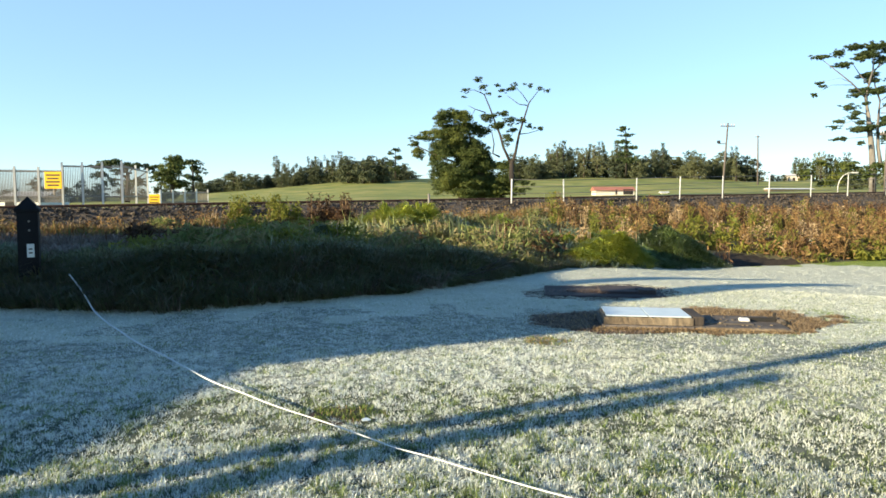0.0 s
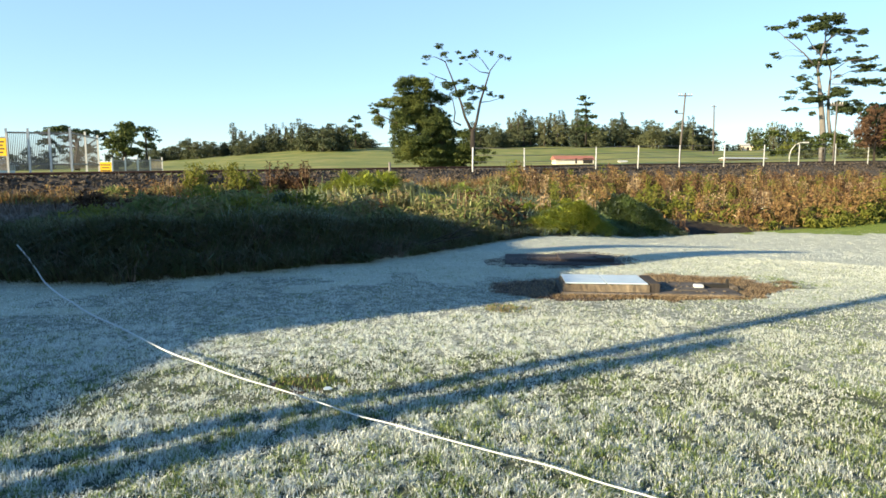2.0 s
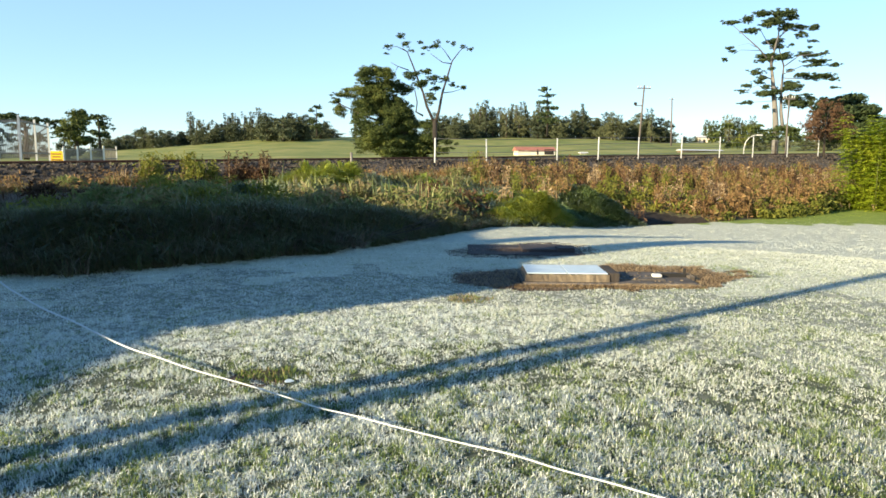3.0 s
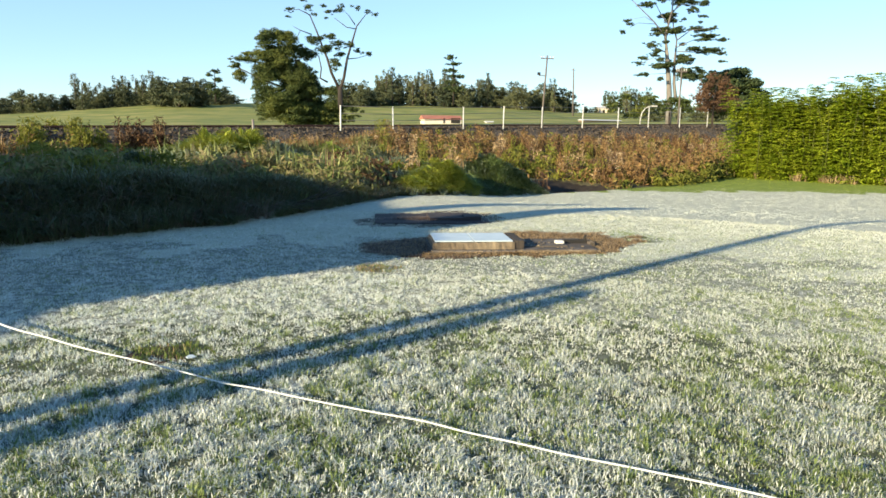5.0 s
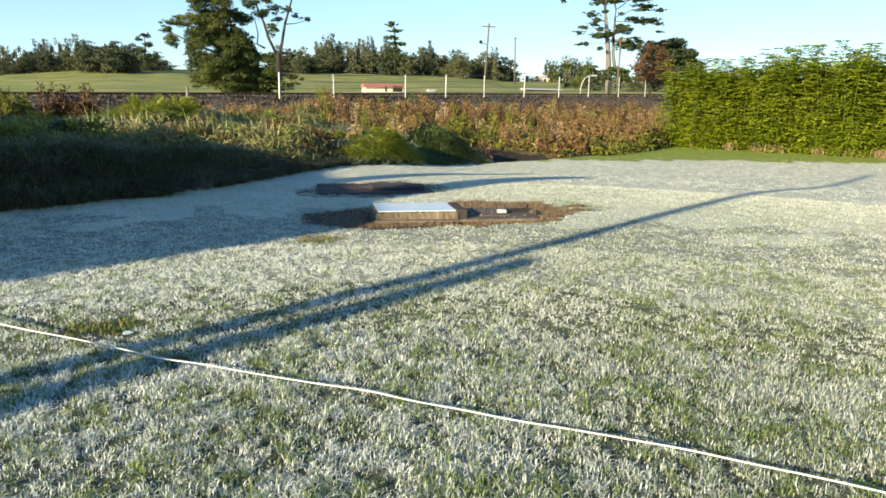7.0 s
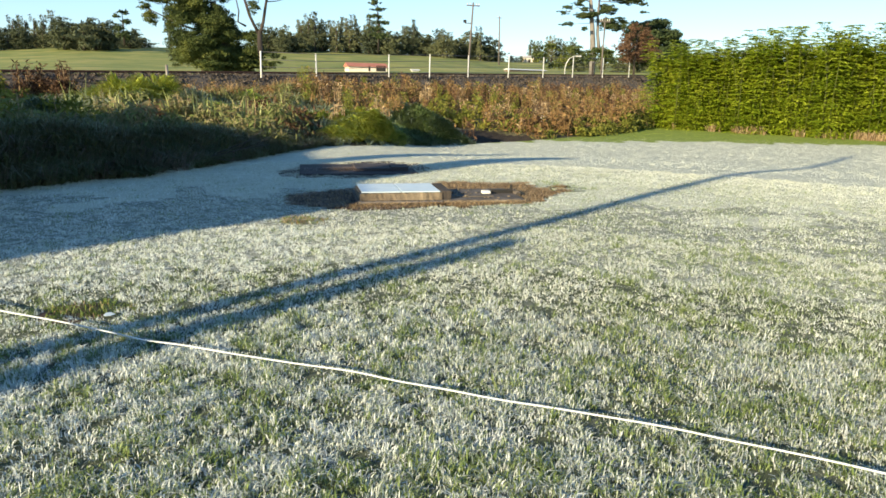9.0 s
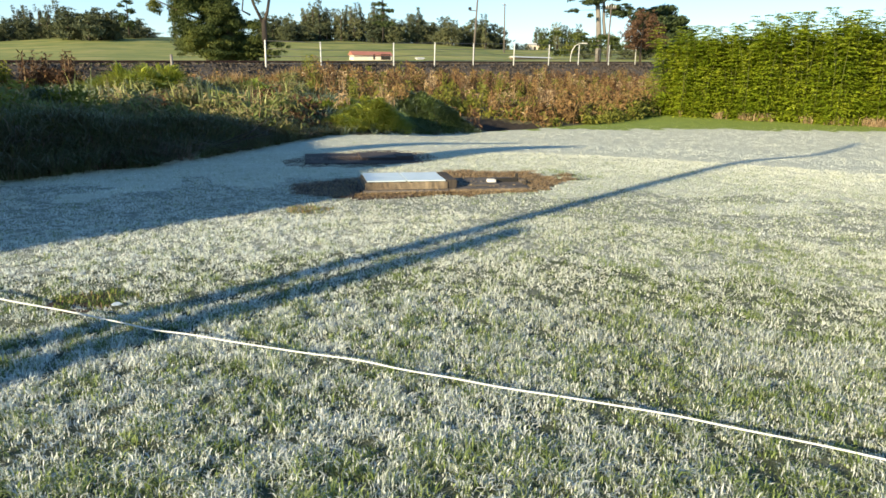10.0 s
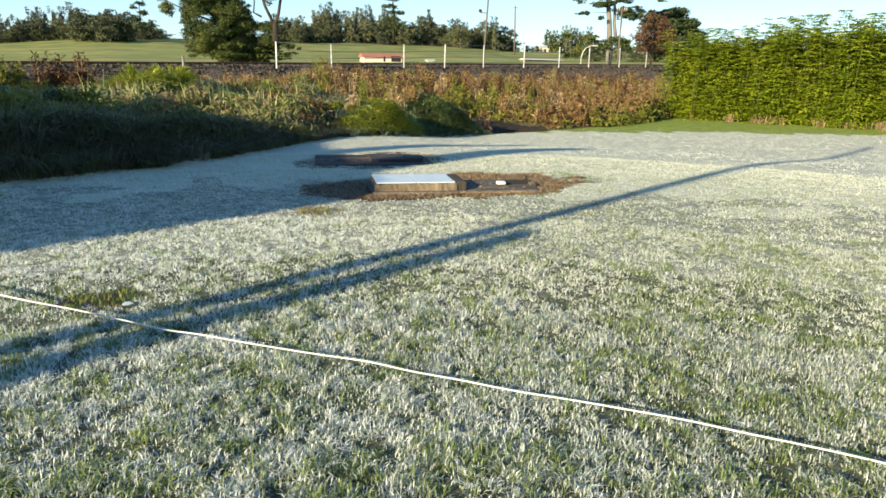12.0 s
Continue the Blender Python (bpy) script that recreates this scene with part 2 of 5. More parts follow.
def blades(base, height, width, lean, heading=None, r=rng):
    """Curved blades of three triangles each; lean is how far the tip goes sideways, as a share of the height."""
    n = len(base)
    a = r.uniform(0, 2 * np.pi, n) if heading is None else heading
    side = a + np.pi / 2 + r.normal(0, 0.5, n)
    d = np.stack([np.cos(a), np.sin(a), 0 * a], 1)
    s = np.stack([np.cos(side), np.sin(side), 0 * a], 1) * (width * 0.5)[:, None]
    up = np.zeros((n, 3))
    up[:, 2] = 1
    mid = base + up * (height * 0.6)[:, None] + d * (height * lean * 0.35)[:, None]
    tip = base + up * (height * (1 - 0.35 * np.minimum(lean, 1.6)))[:, None] + d * (height * lean)[:, None]
    v = np.stack([base - s * 0.7, base + s * 0.7, mid + s, mid - s, tip], 1).reshape(-1, 3)
    k = np.arange(n)[:, None] * 5
    f = np.concatenate([k + [0, 1, 2], k + [0, 2, 3], k + [3, 2, 4]], 1).reshape(-1, 3)
    return v, f


def slips(base, height, width, lean, r=rng):
    """Far grass: one triangle a blade."""
    n = len(base)
    a, b = r.uniform(0, 2 * np.pi, n), r.uniform(0, 2 * np.pi, n)
    s = np.stack([np.cos(b), np.sin(b), 0 * a], 1) * (width * 0.7)[:, None]
    tip = base + np.stack([np.cos(a) * lean * height, np.sin(a) * lean * height, height * (1 - 0.25 * lean)], 1)
    return np.stack([base - s, base + s, tip], 1).reshape(-1, 3), np.arange(3 * n).reshape(-1, 3)


def flakes(centres, size, r=rng, flat=0.0, long=1.0):
    """Small leaf quads turned at random; flat lays them level."""
    n = len(centres)
    u = r.normal(size=(n, 3))
    u[:, 2] *= 1 - flat
    u /= np.linalg.norm(u, axis=1)[:, None]
    w = r.normal(size=(n, 3))
    w[:, 2] *= 1 - flat
    w -= u * (u * w).sum(1)[:, None]
    w /= np.linalg.norm(w, axis=1)[:, None]
    sz = (size * r.uniform(0.6, 1.3, n))[:, None]
    u, w = u * sz * long, w * sz
    v = np.stack([centres - u, centres - 0.6 * w, centres + u, centres + 0.6 * w], 1).reshape(-1, 3)
    return v, np.arange(n)[:, None] * 4 + np.array([0, 1, 2, 3])


# ---- the lie of the land ----
def smooth(a, b, v):
    t = np.clip((v - a) / (b - a), 0, 1)
    return t * t * (3 - 2 * t)


def foot(x):
    """Where the lawn ends and the rough bank begins."""
    return np.interp(x, [-40, -12, -7, -4, -2, 0, 1.8, 3, 3.8, 5.6, 7.4, 9, 11, 13.5, 15, 17.7, 20.5, 40], [12, 11, 10.4, 9.8, 11.1, 12.6, 15, 16.6, 16.8, 18.5, 19.8, 20.8, 21.4, 22.7, 23.3, 25, 27.5, 38])


def rail_line(x):
    return 33.0 + 0.53 * (x - 3.2)


def rail_height(x):
    return 1.70 + 0.018 * np.clip(x, -40, 60)


def wave(x, y):
    return 0.5 * np.sin(x * 1.3 + 0.7 * y) + 0.5 * np.sin(0.9 * y - 1.7 * x + 2)


GRAIN = np.random.default_rng(3).uniform(-1, 1, (128, 128))


def mottle(x, y, size):
    """Smooth random patches, about `size` metres across, from -1 to 1."""
    u, v = np.asarray(x) / size, np.asarray(y) / size
    i, j = np.floor(u).astype(int), np.floor(v).astype(int)
    a, b = u - i, v - j
    a, b = a * a * (3 - 2 * a), b * b * (3 - 2 * b)
    g = lambda p, q: GRAIN[p % 128, q % 128]
    return (g(i, j) * (1 - a) + g(i + 1, j) * a) * (1 - b) + (g(i, j + 1) * (1 - a) + g(i + 1, j + 1) * a) * b


HOLLOW = (9.9, 21.9)


def land(x, y):
    x, y = np.asarray(x, float), np.asarray(y, float)
    f, rl, rh = foot(x), rail_line(x), rail_height(x)
    z = 0.015 * wave(x * 0.5, y * 0.5) - 0.40 * smooth(13, 21, np.hypot(x, y)) * smooth(8, 24, np.degrees(np.arctan2(x, y)))
    d = y - f
    # the bank, high and steep in the west, low in the middle, then a ditch behind it
    top = np.interp(x, [-40, -9, -6.5, -4.5, -3.2, -2.2, -1, 1, 2.5, 4, 7, 9, 30], [0.5, 0.44, 0.36, 0.46, 0.62, 0.54, 0.38, 0.30, 0.2, 0.12, 0.1, 0.1, 0.25])
    z = z + top * smooth(-0.1, 1.1, d) + 0.08 * wave(x * 1.4, y * 1.4) * smooth(0, 1, d)
    z = z + (np.interp(x, [0, 4], [0.36, 0.52]) * rh - top) * smooth(0.05, 0.9, d / np.maximum(4, rl - 2.5 - f))
    z = z - 0.85 * np.exp(-((x - HOLLOW[0]) / 1.5) ** 2 - ((y - HOLLOW[1]) / 1.1) ** 2) * smooth(-0.1, 0.5, d)
    z = z + (0.42 * np.exp(-((x - 4.7) / 1.1) ** 2 - ((y - 18.6) / 0.9) ** 2) + 0.66 * np.exp(-((x - 6.9) / 1.5) ** 2 - ((y - 20.9) / 0.8) ** 2)) * smooth(-0.1, 0.7, d)
    z = z - 0.26 * np.exp(-((x + 0.5) / 2.6) ** 2 - ((y - 17.8) / 2.0) ** 2)
    z = z + 0.35 * np.exp(-((x + 1.4) / 1.6) ** 2 - ((y - 21.5) / 2.2) ** 2)
    # beyond the railway: pasture climbing to a low hill
    far = np.hypot(x, y)
    az = np.degrees(np.arctan2(x, y))
    rise = np.interp(az, [-60, -25, -18, -8, 7, 19, 22.5, 25, 30, 60], [2.5, 3.0, 5.2, 10.6, 10.8, 9.6, 8.4, 7.0, 8.0, 8.0])
    hill = rise * np.clip((far - 45) / 255, 0, 1) ** 2.0 - 25 * smooth(320, 900, far)
    behind = smooth(1.5, 6, y - rl)
    return z * (1 - behind) + behind * (rh - 0.55 + hill)


def spread(lo, hi, step, reach):
    inner = np.arange(lo, hi + step, step)
    out = step * 1.16 ** np.arange(1, 60)
    out = np.cumsum(out)
    out = out[out < reach]
    return np.concatenate([(lo - out)[::-1], inner, hi + out])


gx, gy = spread(-14, 28, 0.2, 3500), spread(0, 44, 0.2, 3500)
X, Y = np.meshgrid(gx, gy)
Z = land(X, Y)
nx, ny = len(gx), len(gy)
idx = np.arange(nx * ny).reshape(ny, nx)
quads = np.stack([idx[:-1, :-1], idx[:-1, 1:], idx[1:, 1:], idx[1:, :-1]], -1).reshape(-1, 4)
ground = raw_mesh("ground", np.stack([X, Y, Z], -1).reshape(-1, 3), quads, FROST_SOIL, smooth=True)
tagged(ground, "frosted lawn, rough bank and green pasture rising to a low hill", "ground", kind="structure")
for m in (BANK, PASTURE, SOIL, TURF, GREEN_TURF, FAR_SOIL, SHADESOIL):
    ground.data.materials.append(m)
cx, cy = ((X[:-1, :-1] + X[1:, 1:]) / 2).ravel(), ((Y[:-1, :-1] + Y[1:, 1:]) / 2).ravel()


def bare_patch(x, y):
    """The trampled dead ground round the first tank: 1 at the heart, 0 outside."""
    e = ((x - 3.25) / 2.15) ** 2 + ((y - 9.14) / 1.03) ** 2 + 0.25 * mottle(x, y, 0.5) + 0.25 * mottle(x, y, 0.15)
    return e < 1


def bare_patch_far(x, y, wear=0.0):
    return ((x - 2.85 - 0.3 * (y - 12.1)) / 1.25) ** 2 + ((y - 12.1) / 0.95) ** 2 + 0.2 * mottle(x, y, 0.3) + wear < 1.25


def in_hollow(x, y):
    """The bare hollow at the end of the bank, its shade painted into the soil."""
    return ((x - HOLLOW[0]) / 1.9) ** 2 + ((y - HOLLOW[1] - 0.5) / 1.6) ** 2 < 1


# turf tone by distance from the viewpoint: dark near, palest far off
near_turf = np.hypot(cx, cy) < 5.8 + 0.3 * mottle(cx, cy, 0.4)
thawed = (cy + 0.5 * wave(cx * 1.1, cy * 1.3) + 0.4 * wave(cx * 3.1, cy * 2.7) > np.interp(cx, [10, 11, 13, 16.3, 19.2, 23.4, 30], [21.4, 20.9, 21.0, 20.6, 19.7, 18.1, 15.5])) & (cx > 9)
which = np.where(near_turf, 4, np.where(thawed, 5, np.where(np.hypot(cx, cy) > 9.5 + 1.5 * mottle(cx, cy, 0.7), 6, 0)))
which = np.where(cy > foot(cx), 1, which)
which = np.where(cy > rail_line(cx) + 3, 2, which)
which = np.where(bare_patch(cx, cy) | bare_patch_far(cx, cy) | (np.hypot(cx + 0.76, cy - 4.95) < 0.22), 3, which)
which = np.where(in_hollow(cx, cy) & (cy > foot(cx)), 7, which)
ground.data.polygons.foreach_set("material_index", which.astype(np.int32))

# ---- the railway: ballast shoulder, stones and two rails ----
s = np.arange(-60, 90, 0.6)
prof = [(-5.0, -1.5), (-3.4, -0.75), (-2.4, -0.40), (-1.7, -0.08), (-1.3, 0.0), (1.6, 0.0), (3.2, -0.8)]
bv = []
for v in s:
    for o, h in prof:
        px = v
        bv.append((px - o * 0.47, rail_line(px) + o * 0.88, rail_height(px) + h - 0.12 + rng.normal(0, 0.035)))
bv = np.array(bv)
k = len(prof)
bi = np.arange(len(bv)).reshape(-1, k)
ballast = raw_mesh("railway_ballast", bv, np.stack([bi[:-1, :-1], bi[1:, :-1], bi[1:, 1:], bi[:-1, 1:]], -1).reshape(-1, 4), BALLAST)
tagged(ballast, "dark ballast shoulder of the railway line", "railway bed", kind="structure")
n = 26000
sx, so = rng.uniform(-22, 50, n), rng.uniform(-4.6, -1.0, n)
sz = np.interp(so, [p[0] for p in prof], [p[1] for p in prof])
stones = np.stack([sx - so * 0.47, rail_line(sx) + so * 0.88, rail_height(sx) + sz - 0.1], 1)
v, f = flakes(stones, np.full(n, 0.08))
tagged(raw_mesh("ballast_stones", v, f, BALLAST), "loose dark ballast stones on the railway shoulder", "stones", kind="stuff")
for o in (-0.72, 0.72):
    pts = [(x - o * 0.47, rail_line(x) + o * 0.88, rail_height(x) - 0.03) for x in range(-60, 90, 6)]
    tagged(part("rail", tube(pts, [0.055] * len(pts), 6), STEEL), "rusty steel rail along the ballast", "rail", "railway rails")

# ---- the house and poles beside the lawn, whose long shadows fall across it ----
sd = Vector((math.sin(radians(61)), math.cos(radians(61)), 0))
un = Vector((-sd.y, sd.x, 0))


def by_shadow(s, u):
    p = sd * s + un * u
    return p.x, p.y


hx, hy = by_shadow(-15, 14.2)
house = thing("house", (hx, hy, 0), "cream weatherboard house with a pale iron gable roof and lean-to", "house", turn=90 - 61)


def gable(parent, half, length, eave, ridge, centre):
    bm = bmesh.new()
    ring = [(-half, 0), (half, 0), (half, eave), (0, ridge), (-half, eave)]
    ends = [[bm.verts.new((x, y + centre, z)) for y, z in ring] for x in (-length, length)]
    bm.faces.new(ends[0][::-1])
    bm.faces.new(ends[1])
    for i in range(5):
        bm.faces.new((ends[0][i], ends[0][(i + 1) % 5], ends[1][(i + 1) % 5], ends[1][i]))
    part("wall", bm, CREAM, parent)
    for sgn in (-1, 1):
        bm = bmesh.new()
        slope = math.hypot(half, ridge - eave)
        ang = math.degrees(math.atan2(ridge - eave, half))
        m = pose(0, centre, ridge + 0.1) @ pose(0, 0, 0, -sgn * ang, 0, 0) @ pose(0, sgn * (slope / 2 + 0.15), 0) @ Matrix.Diagonal((2 * length + 0.6, slope + 0.3, 0.08, 1))
        bmesh.ops.create_cube(bm, size=1, matrix=m)
        part("roof", bm, PALEROOF, parent)


gable(house, 7.4, 5.0, 4.9, 6.05, 0)
bm = box(9.4, 2.2, 3.72, (0, -8.5, 0))
for q in bm.verts:
    if q.co.z > 1 and q.co.y < -8.5:
        q.co.z = 3.12
part("lean_to", bm, CREAM, house)
part("chimney", box(0.6, 0.85, 4.0, (2.0, -5.7, 4.2)), CONCRETE, house, bevel=0.02)
part("chimney", box(0.6, 0.6, 3.6, (2.0, -3.7, 4.6)), CONCRETE, house, bevel=0.02)


def pole(name, at, height, radius, label, arm=0.0, lean=(0, 0), mat=None, arm_turn=0.0):
    p = thing(name, at, label, "pole", turn=arm_turn)
    part("shaft", tube([(0, 0, -0.3), (lean[0] * 0.5, lean[1] * 0.5, height * 0.5), (lean[0], lean[1], height)], [radius, radius * 0.85, radius * 0.7], 10), mat or TIMBER, p)
    if arm:
        bar = part("crossarm", box(arm, 0.1, 0.12, (lean[0], lean[1], height - 0.4)), mat or TIMBER, p, bevel=0.01)
        for k in (-0.45, -0.25, 0.25, 0.45):
            part("insulator", tube([(lean[0] + k * arm, lean[1], height - 0.28), (lean[0] + k * arm, lean[1], height - 0.1)], [0.04, 0.03], 6), WHITE, bar)
    return p


pole("utility_pole", (*by_shadow(-8, 4.2), 0), 9.4, 0.13, "round weathered timber utility pole beside the lawn")
pole("clothesline_post", (*by_shadow(-8, 3.77), 0), 4.2, 0.19, "stout tapered timber post beside the lawn", lean=(-0.06, 0.10))


# ---- the lawn: frosted blades, thick near the path and thinner far away ----
def sector(n, r0, r1):
    """Places on the lawn between two distances, in the wedge ahead."""
    a = np.radians(rng.uniform(-36, 57, n))
    r = np.sqrt(rng.uniform(r0 * r0, r1 * r1, n))
    return np.stack([r * np.sin(a), r * np.cos(a)], 1)


SLABS = [(3.2, 8.85, 2.3, 1.0, -8), (2.83, 12.05, 1.75, 1.4, -10)]


def on_slab(x, y):
    hit = np.zeros(len(x), bool)
    for sx0, sy0, w, d, turn in SLABS:
        c, s0 = math.cos(radians(turn)), math.sin(radians(turn))
        u, v0 = (x - sx0) * c + (y - sy0) * s0, -(x - sx0) * s0 + (y - sy0) * c
        hit |= (abs(u) < w / 2) & (abs(v0) < d / 2)
    return hit


def green_spot(x, y):
    e = 0.9 * mottle(x, y, 0.13) + 0.6 * mottle(x, y, 0.05)
    return (((x + 0.72) / 0.26) ** 2 + ((y - 5.02) / 0.22) ** 2 + e < 1) | (((x - 1.15) / 0.28) ** 2 + ((y - 7.74) / 0.2) ** 2 + e < 1)


def unfrosted(x, y):
    """The strip along the hedge that the frost has left."""
    edge = np.interp(x, [10, 11, 13, 16.3, 19.2, 23.4, 30], [21.4, 20.9, 21.0, 20.6, 19.7, 18.1, 15.5])
    return (y > edge + rng.normal(0, 0.8, len(x))) & (x > 9)


sorts = {k: ([], []) for k in ("frost", "rime", "pale", "green", "fresh", "straw")}
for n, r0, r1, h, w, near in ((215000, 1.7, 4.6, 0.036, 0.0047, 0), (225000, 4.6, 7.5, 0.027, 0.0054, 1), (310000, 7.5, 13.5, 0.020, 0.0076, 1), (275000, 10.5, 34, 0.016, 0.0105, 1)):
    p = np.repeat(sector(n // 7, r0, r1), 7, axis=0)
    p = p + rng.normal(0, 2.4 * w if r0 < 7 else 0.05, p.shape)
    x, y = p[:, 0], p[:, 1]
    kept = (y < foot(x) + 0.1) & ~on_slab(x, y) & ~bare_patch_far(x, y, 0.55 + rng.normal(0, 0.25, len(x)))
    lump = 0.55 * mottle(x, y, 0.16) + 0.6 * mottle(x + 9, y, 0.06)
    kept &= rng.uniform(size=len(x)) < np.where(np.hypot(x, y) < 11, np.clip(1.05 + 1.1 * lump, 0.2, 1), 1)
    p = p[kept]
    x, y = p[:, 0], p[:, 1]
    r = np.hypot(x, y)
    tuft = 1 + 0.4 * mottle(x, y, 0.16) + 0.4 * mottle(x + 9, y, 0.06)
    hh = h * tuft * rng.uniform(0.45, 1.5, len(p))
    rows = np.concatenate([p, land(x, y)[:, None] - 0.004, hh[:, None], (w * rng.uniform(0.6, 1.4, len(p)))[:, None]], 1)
    luck = np.repeat(rng.uniform(size=(n // 7)), 7)[kept]
    patch = 0.8 * mottle(x, y + 5, 0.32) + 1.1 * mottle(x + 3, y, 0.12)
    g = green_spot(x, y)
    fresh = unfrosted(x, y)
    u = fresh | (luck < np.interp(r, [2, 4, 7, 10, 14], [0.30, 0.25, 0.20, 0.12, 0.02]) * (1 + 0.9 * smooth(2, 6, x)) * smooth(-0.9, 1.2, patch) * 1.7)
    u |= (((x - 5.4) / 0.35) ** 2 + ((y - 9.3) / 0.6) ** 2 < 1) & (luck < 0.6)
    b = bare_patch(x, y)
    # blade tone also goes by distance from the viewpoint
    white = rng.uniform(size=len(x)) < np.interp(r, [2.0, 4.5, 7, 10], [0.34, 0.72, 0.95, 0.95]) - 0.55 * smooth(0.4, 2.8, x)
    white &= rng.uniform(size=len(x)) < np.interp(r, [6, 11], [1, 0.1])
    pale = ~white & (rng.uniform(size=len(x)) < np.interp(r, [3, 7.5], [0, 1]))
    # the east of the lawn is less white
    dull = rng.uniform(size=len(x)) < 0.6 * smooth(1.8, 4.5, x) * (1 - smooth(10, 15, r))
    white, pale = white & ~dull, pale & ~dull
    rows[g | (u & (r < 6)), 3] *= 1.25
    rows[b, 3] *= 0.55
    rows[b, 4] *= 0.6
    thin = rng.uniform(size=len(x)) < np.interp(x, [1.2, 2.4, 3.2, 5.2], [0.12, 0.2, 0.6, 0.9])
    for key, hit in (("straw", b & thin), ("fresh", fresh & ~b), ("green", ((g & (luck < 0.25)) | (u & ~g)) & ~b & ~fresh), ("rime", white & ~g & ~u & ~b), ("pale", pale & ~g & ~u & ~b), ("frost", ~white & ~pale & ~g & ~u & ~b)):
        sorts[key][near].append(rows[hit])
for key, mat, name, label in (("frost", FROST, "frosted_grass", "short lawn grass grey with frost"), ("rime", RIME, "frosted_grass", "short lawn grass white with thick frost"), ("pale", FAR_FROST, "frosted_grass", "short frosted lawn grass in the paler far tone"), ("green", LAWNGREEN, "green_grass", "green lawn grass without frost"), ("fresh", GREEN, "green_grass", "bright green grass along the hedge foot"), ("straw", STRAW, "dead_grass", "flattened brown dead grass round the concrete tank")):
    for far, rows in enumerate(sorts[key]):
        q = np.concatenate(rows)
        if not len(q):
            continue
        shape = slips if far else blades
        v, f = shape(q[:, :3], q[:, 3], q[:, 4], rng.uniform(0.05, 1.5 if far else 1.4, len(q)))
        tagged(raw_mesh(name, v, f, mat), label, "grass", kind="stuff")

q = np.stack([rng.uniform(1.0, 5.5, 52000), rng.uniform(7.6, 10.3, 52000)], 1)
q = q[bare_patch(q[:, 0], q[:, 1]) & ~on_slab(q[:, 0], q[:, 1])]
q = q[rng.uniform(size=len(q)) < np.interp(q[:, 0], [1, 2.2, 3.2, 5.4], [0.08, 0.25, 0.8, 1])]
v, f = blades(np.concatenate([q, land(q[:, 0], q[:, 1])[:, None]], 1), rng.uniform(0.02, 0.06, len(q)), rng.uniform(0.003, 0.007, len(q)), rng.uniform(0.6, 2.0, len(q)))
tagged(raw_mesh("dead_grass", v, f, STRAW), "matted straw-coloured dead grass beside the tank", "grass", kind="stuff")

# the lawn goes on round and behind the path, more thinly
a, d = rng.uniform(0, 2 * np.pi, 120000), np.sqrt(rng.uniform(0, 1, 120000)) * 13
p = np.stack([d * np.sin(a), d * np.cos(a)], 1)
bearing = np.degrees(np.arctan2(p[:, 0], p[:, 1]))
p = p[((bearing < -35) | (bearing > 56) | (d < 1.75)) & (p[:, 1] < foot(p[:, 0]) - 0.2)]
for hit, mat, label in ((0, FROST, "short lawn grass grey with frost"), (1, RIME, "short lawn grass white with thick frost")):
    q = p[hit::2]
    v, f = slips(np.concatenate([q, land(q[:, 0], q[:, 1])[:, None]], 1), rng.uniform(0.02, 0.05, len(q)), rng.uniform(0.008, 0.016, len(q)), rng.uniform(0.1, 1.4, len(q)))
    tagged(raw_mesh("frosted_grass", v, f, mat), label, "grass", kind="stuff")

# a fringe of dead grass along the foot of the tank, and a mat of it on the far cover
c8, s8 = math.cos(radians(-8)), math.sin(radians(-8))
lx, ly = rng.uniform(-1.25, 1.2, 4200), rng.normal(-0.55, 0.025, 4200)
p = np.stack([3.2 + lx * c8 - ly * s8, 8.85 + lx * s8 + ly * c8], 1)
v, f = blades(np.concatenate([p, land(p[:, 0], p[:, 1])[:, None]], 1), rng.uniform(0.02, 0.06, len(p)) * np.interp(lx, [-1, 0, 1], [1.2, 1.1, 0.7]), rng.uniform(0.004, 0.008, len(p)), rng.uniform(0.3, 1.5, len(p)))
tagged(raw_mesh("dead_grass", v, f, STRAW), "fringe of dead straw grass along the tank foot", "grass", kind="stuff")
p = np.stack([rng.uniform(1.1, 2.7, 9000), rng.uniform(7.9, 10.0, 9000)], 1)
p = p[bare_patch(p[:, 0], p[:, 1]) & ~on_slab(p[:, 0], p[:, 1])]
p = p[rng.uniform(size=len(p)) < 0.5 + 0.8 * mottle(p[:, 0], p[:, 1], 0.2)]
v, f = blades(np.concatenate([p, land(p[:, 0], p[:, 1])[:, None]], 1), rng.uniform(0.02, 0.05, len(p)), rng.uniform(0.005, 0.010, len(p)), rng.uniform(0.4, 1.8, len(p)))
tagged(raw_mesh("dead_grass", v, f, DEADWEED), "frosted grey-brown dead grass beside the tank", "grass", kind="stuff")
p = np.stack([rng.normal(2.8, 0.3, 1800), rng.normal(12.0, 0.10, 1800)], 1)
v, f = blades(np.concatenate([p, np.full((len(p), 1), 0.01)], 1), rng.uniform(0.02, 0.05, len(p)), rng.uniform(0.006, 0.012, len(p)), rng.uniform(0.8, 2.0, len(p)))
tagged(raw_mesh("dead_grass", v, f, DEADWEED), "mat of pale dead grass lying on the far cover", "grass", kind="stuff")

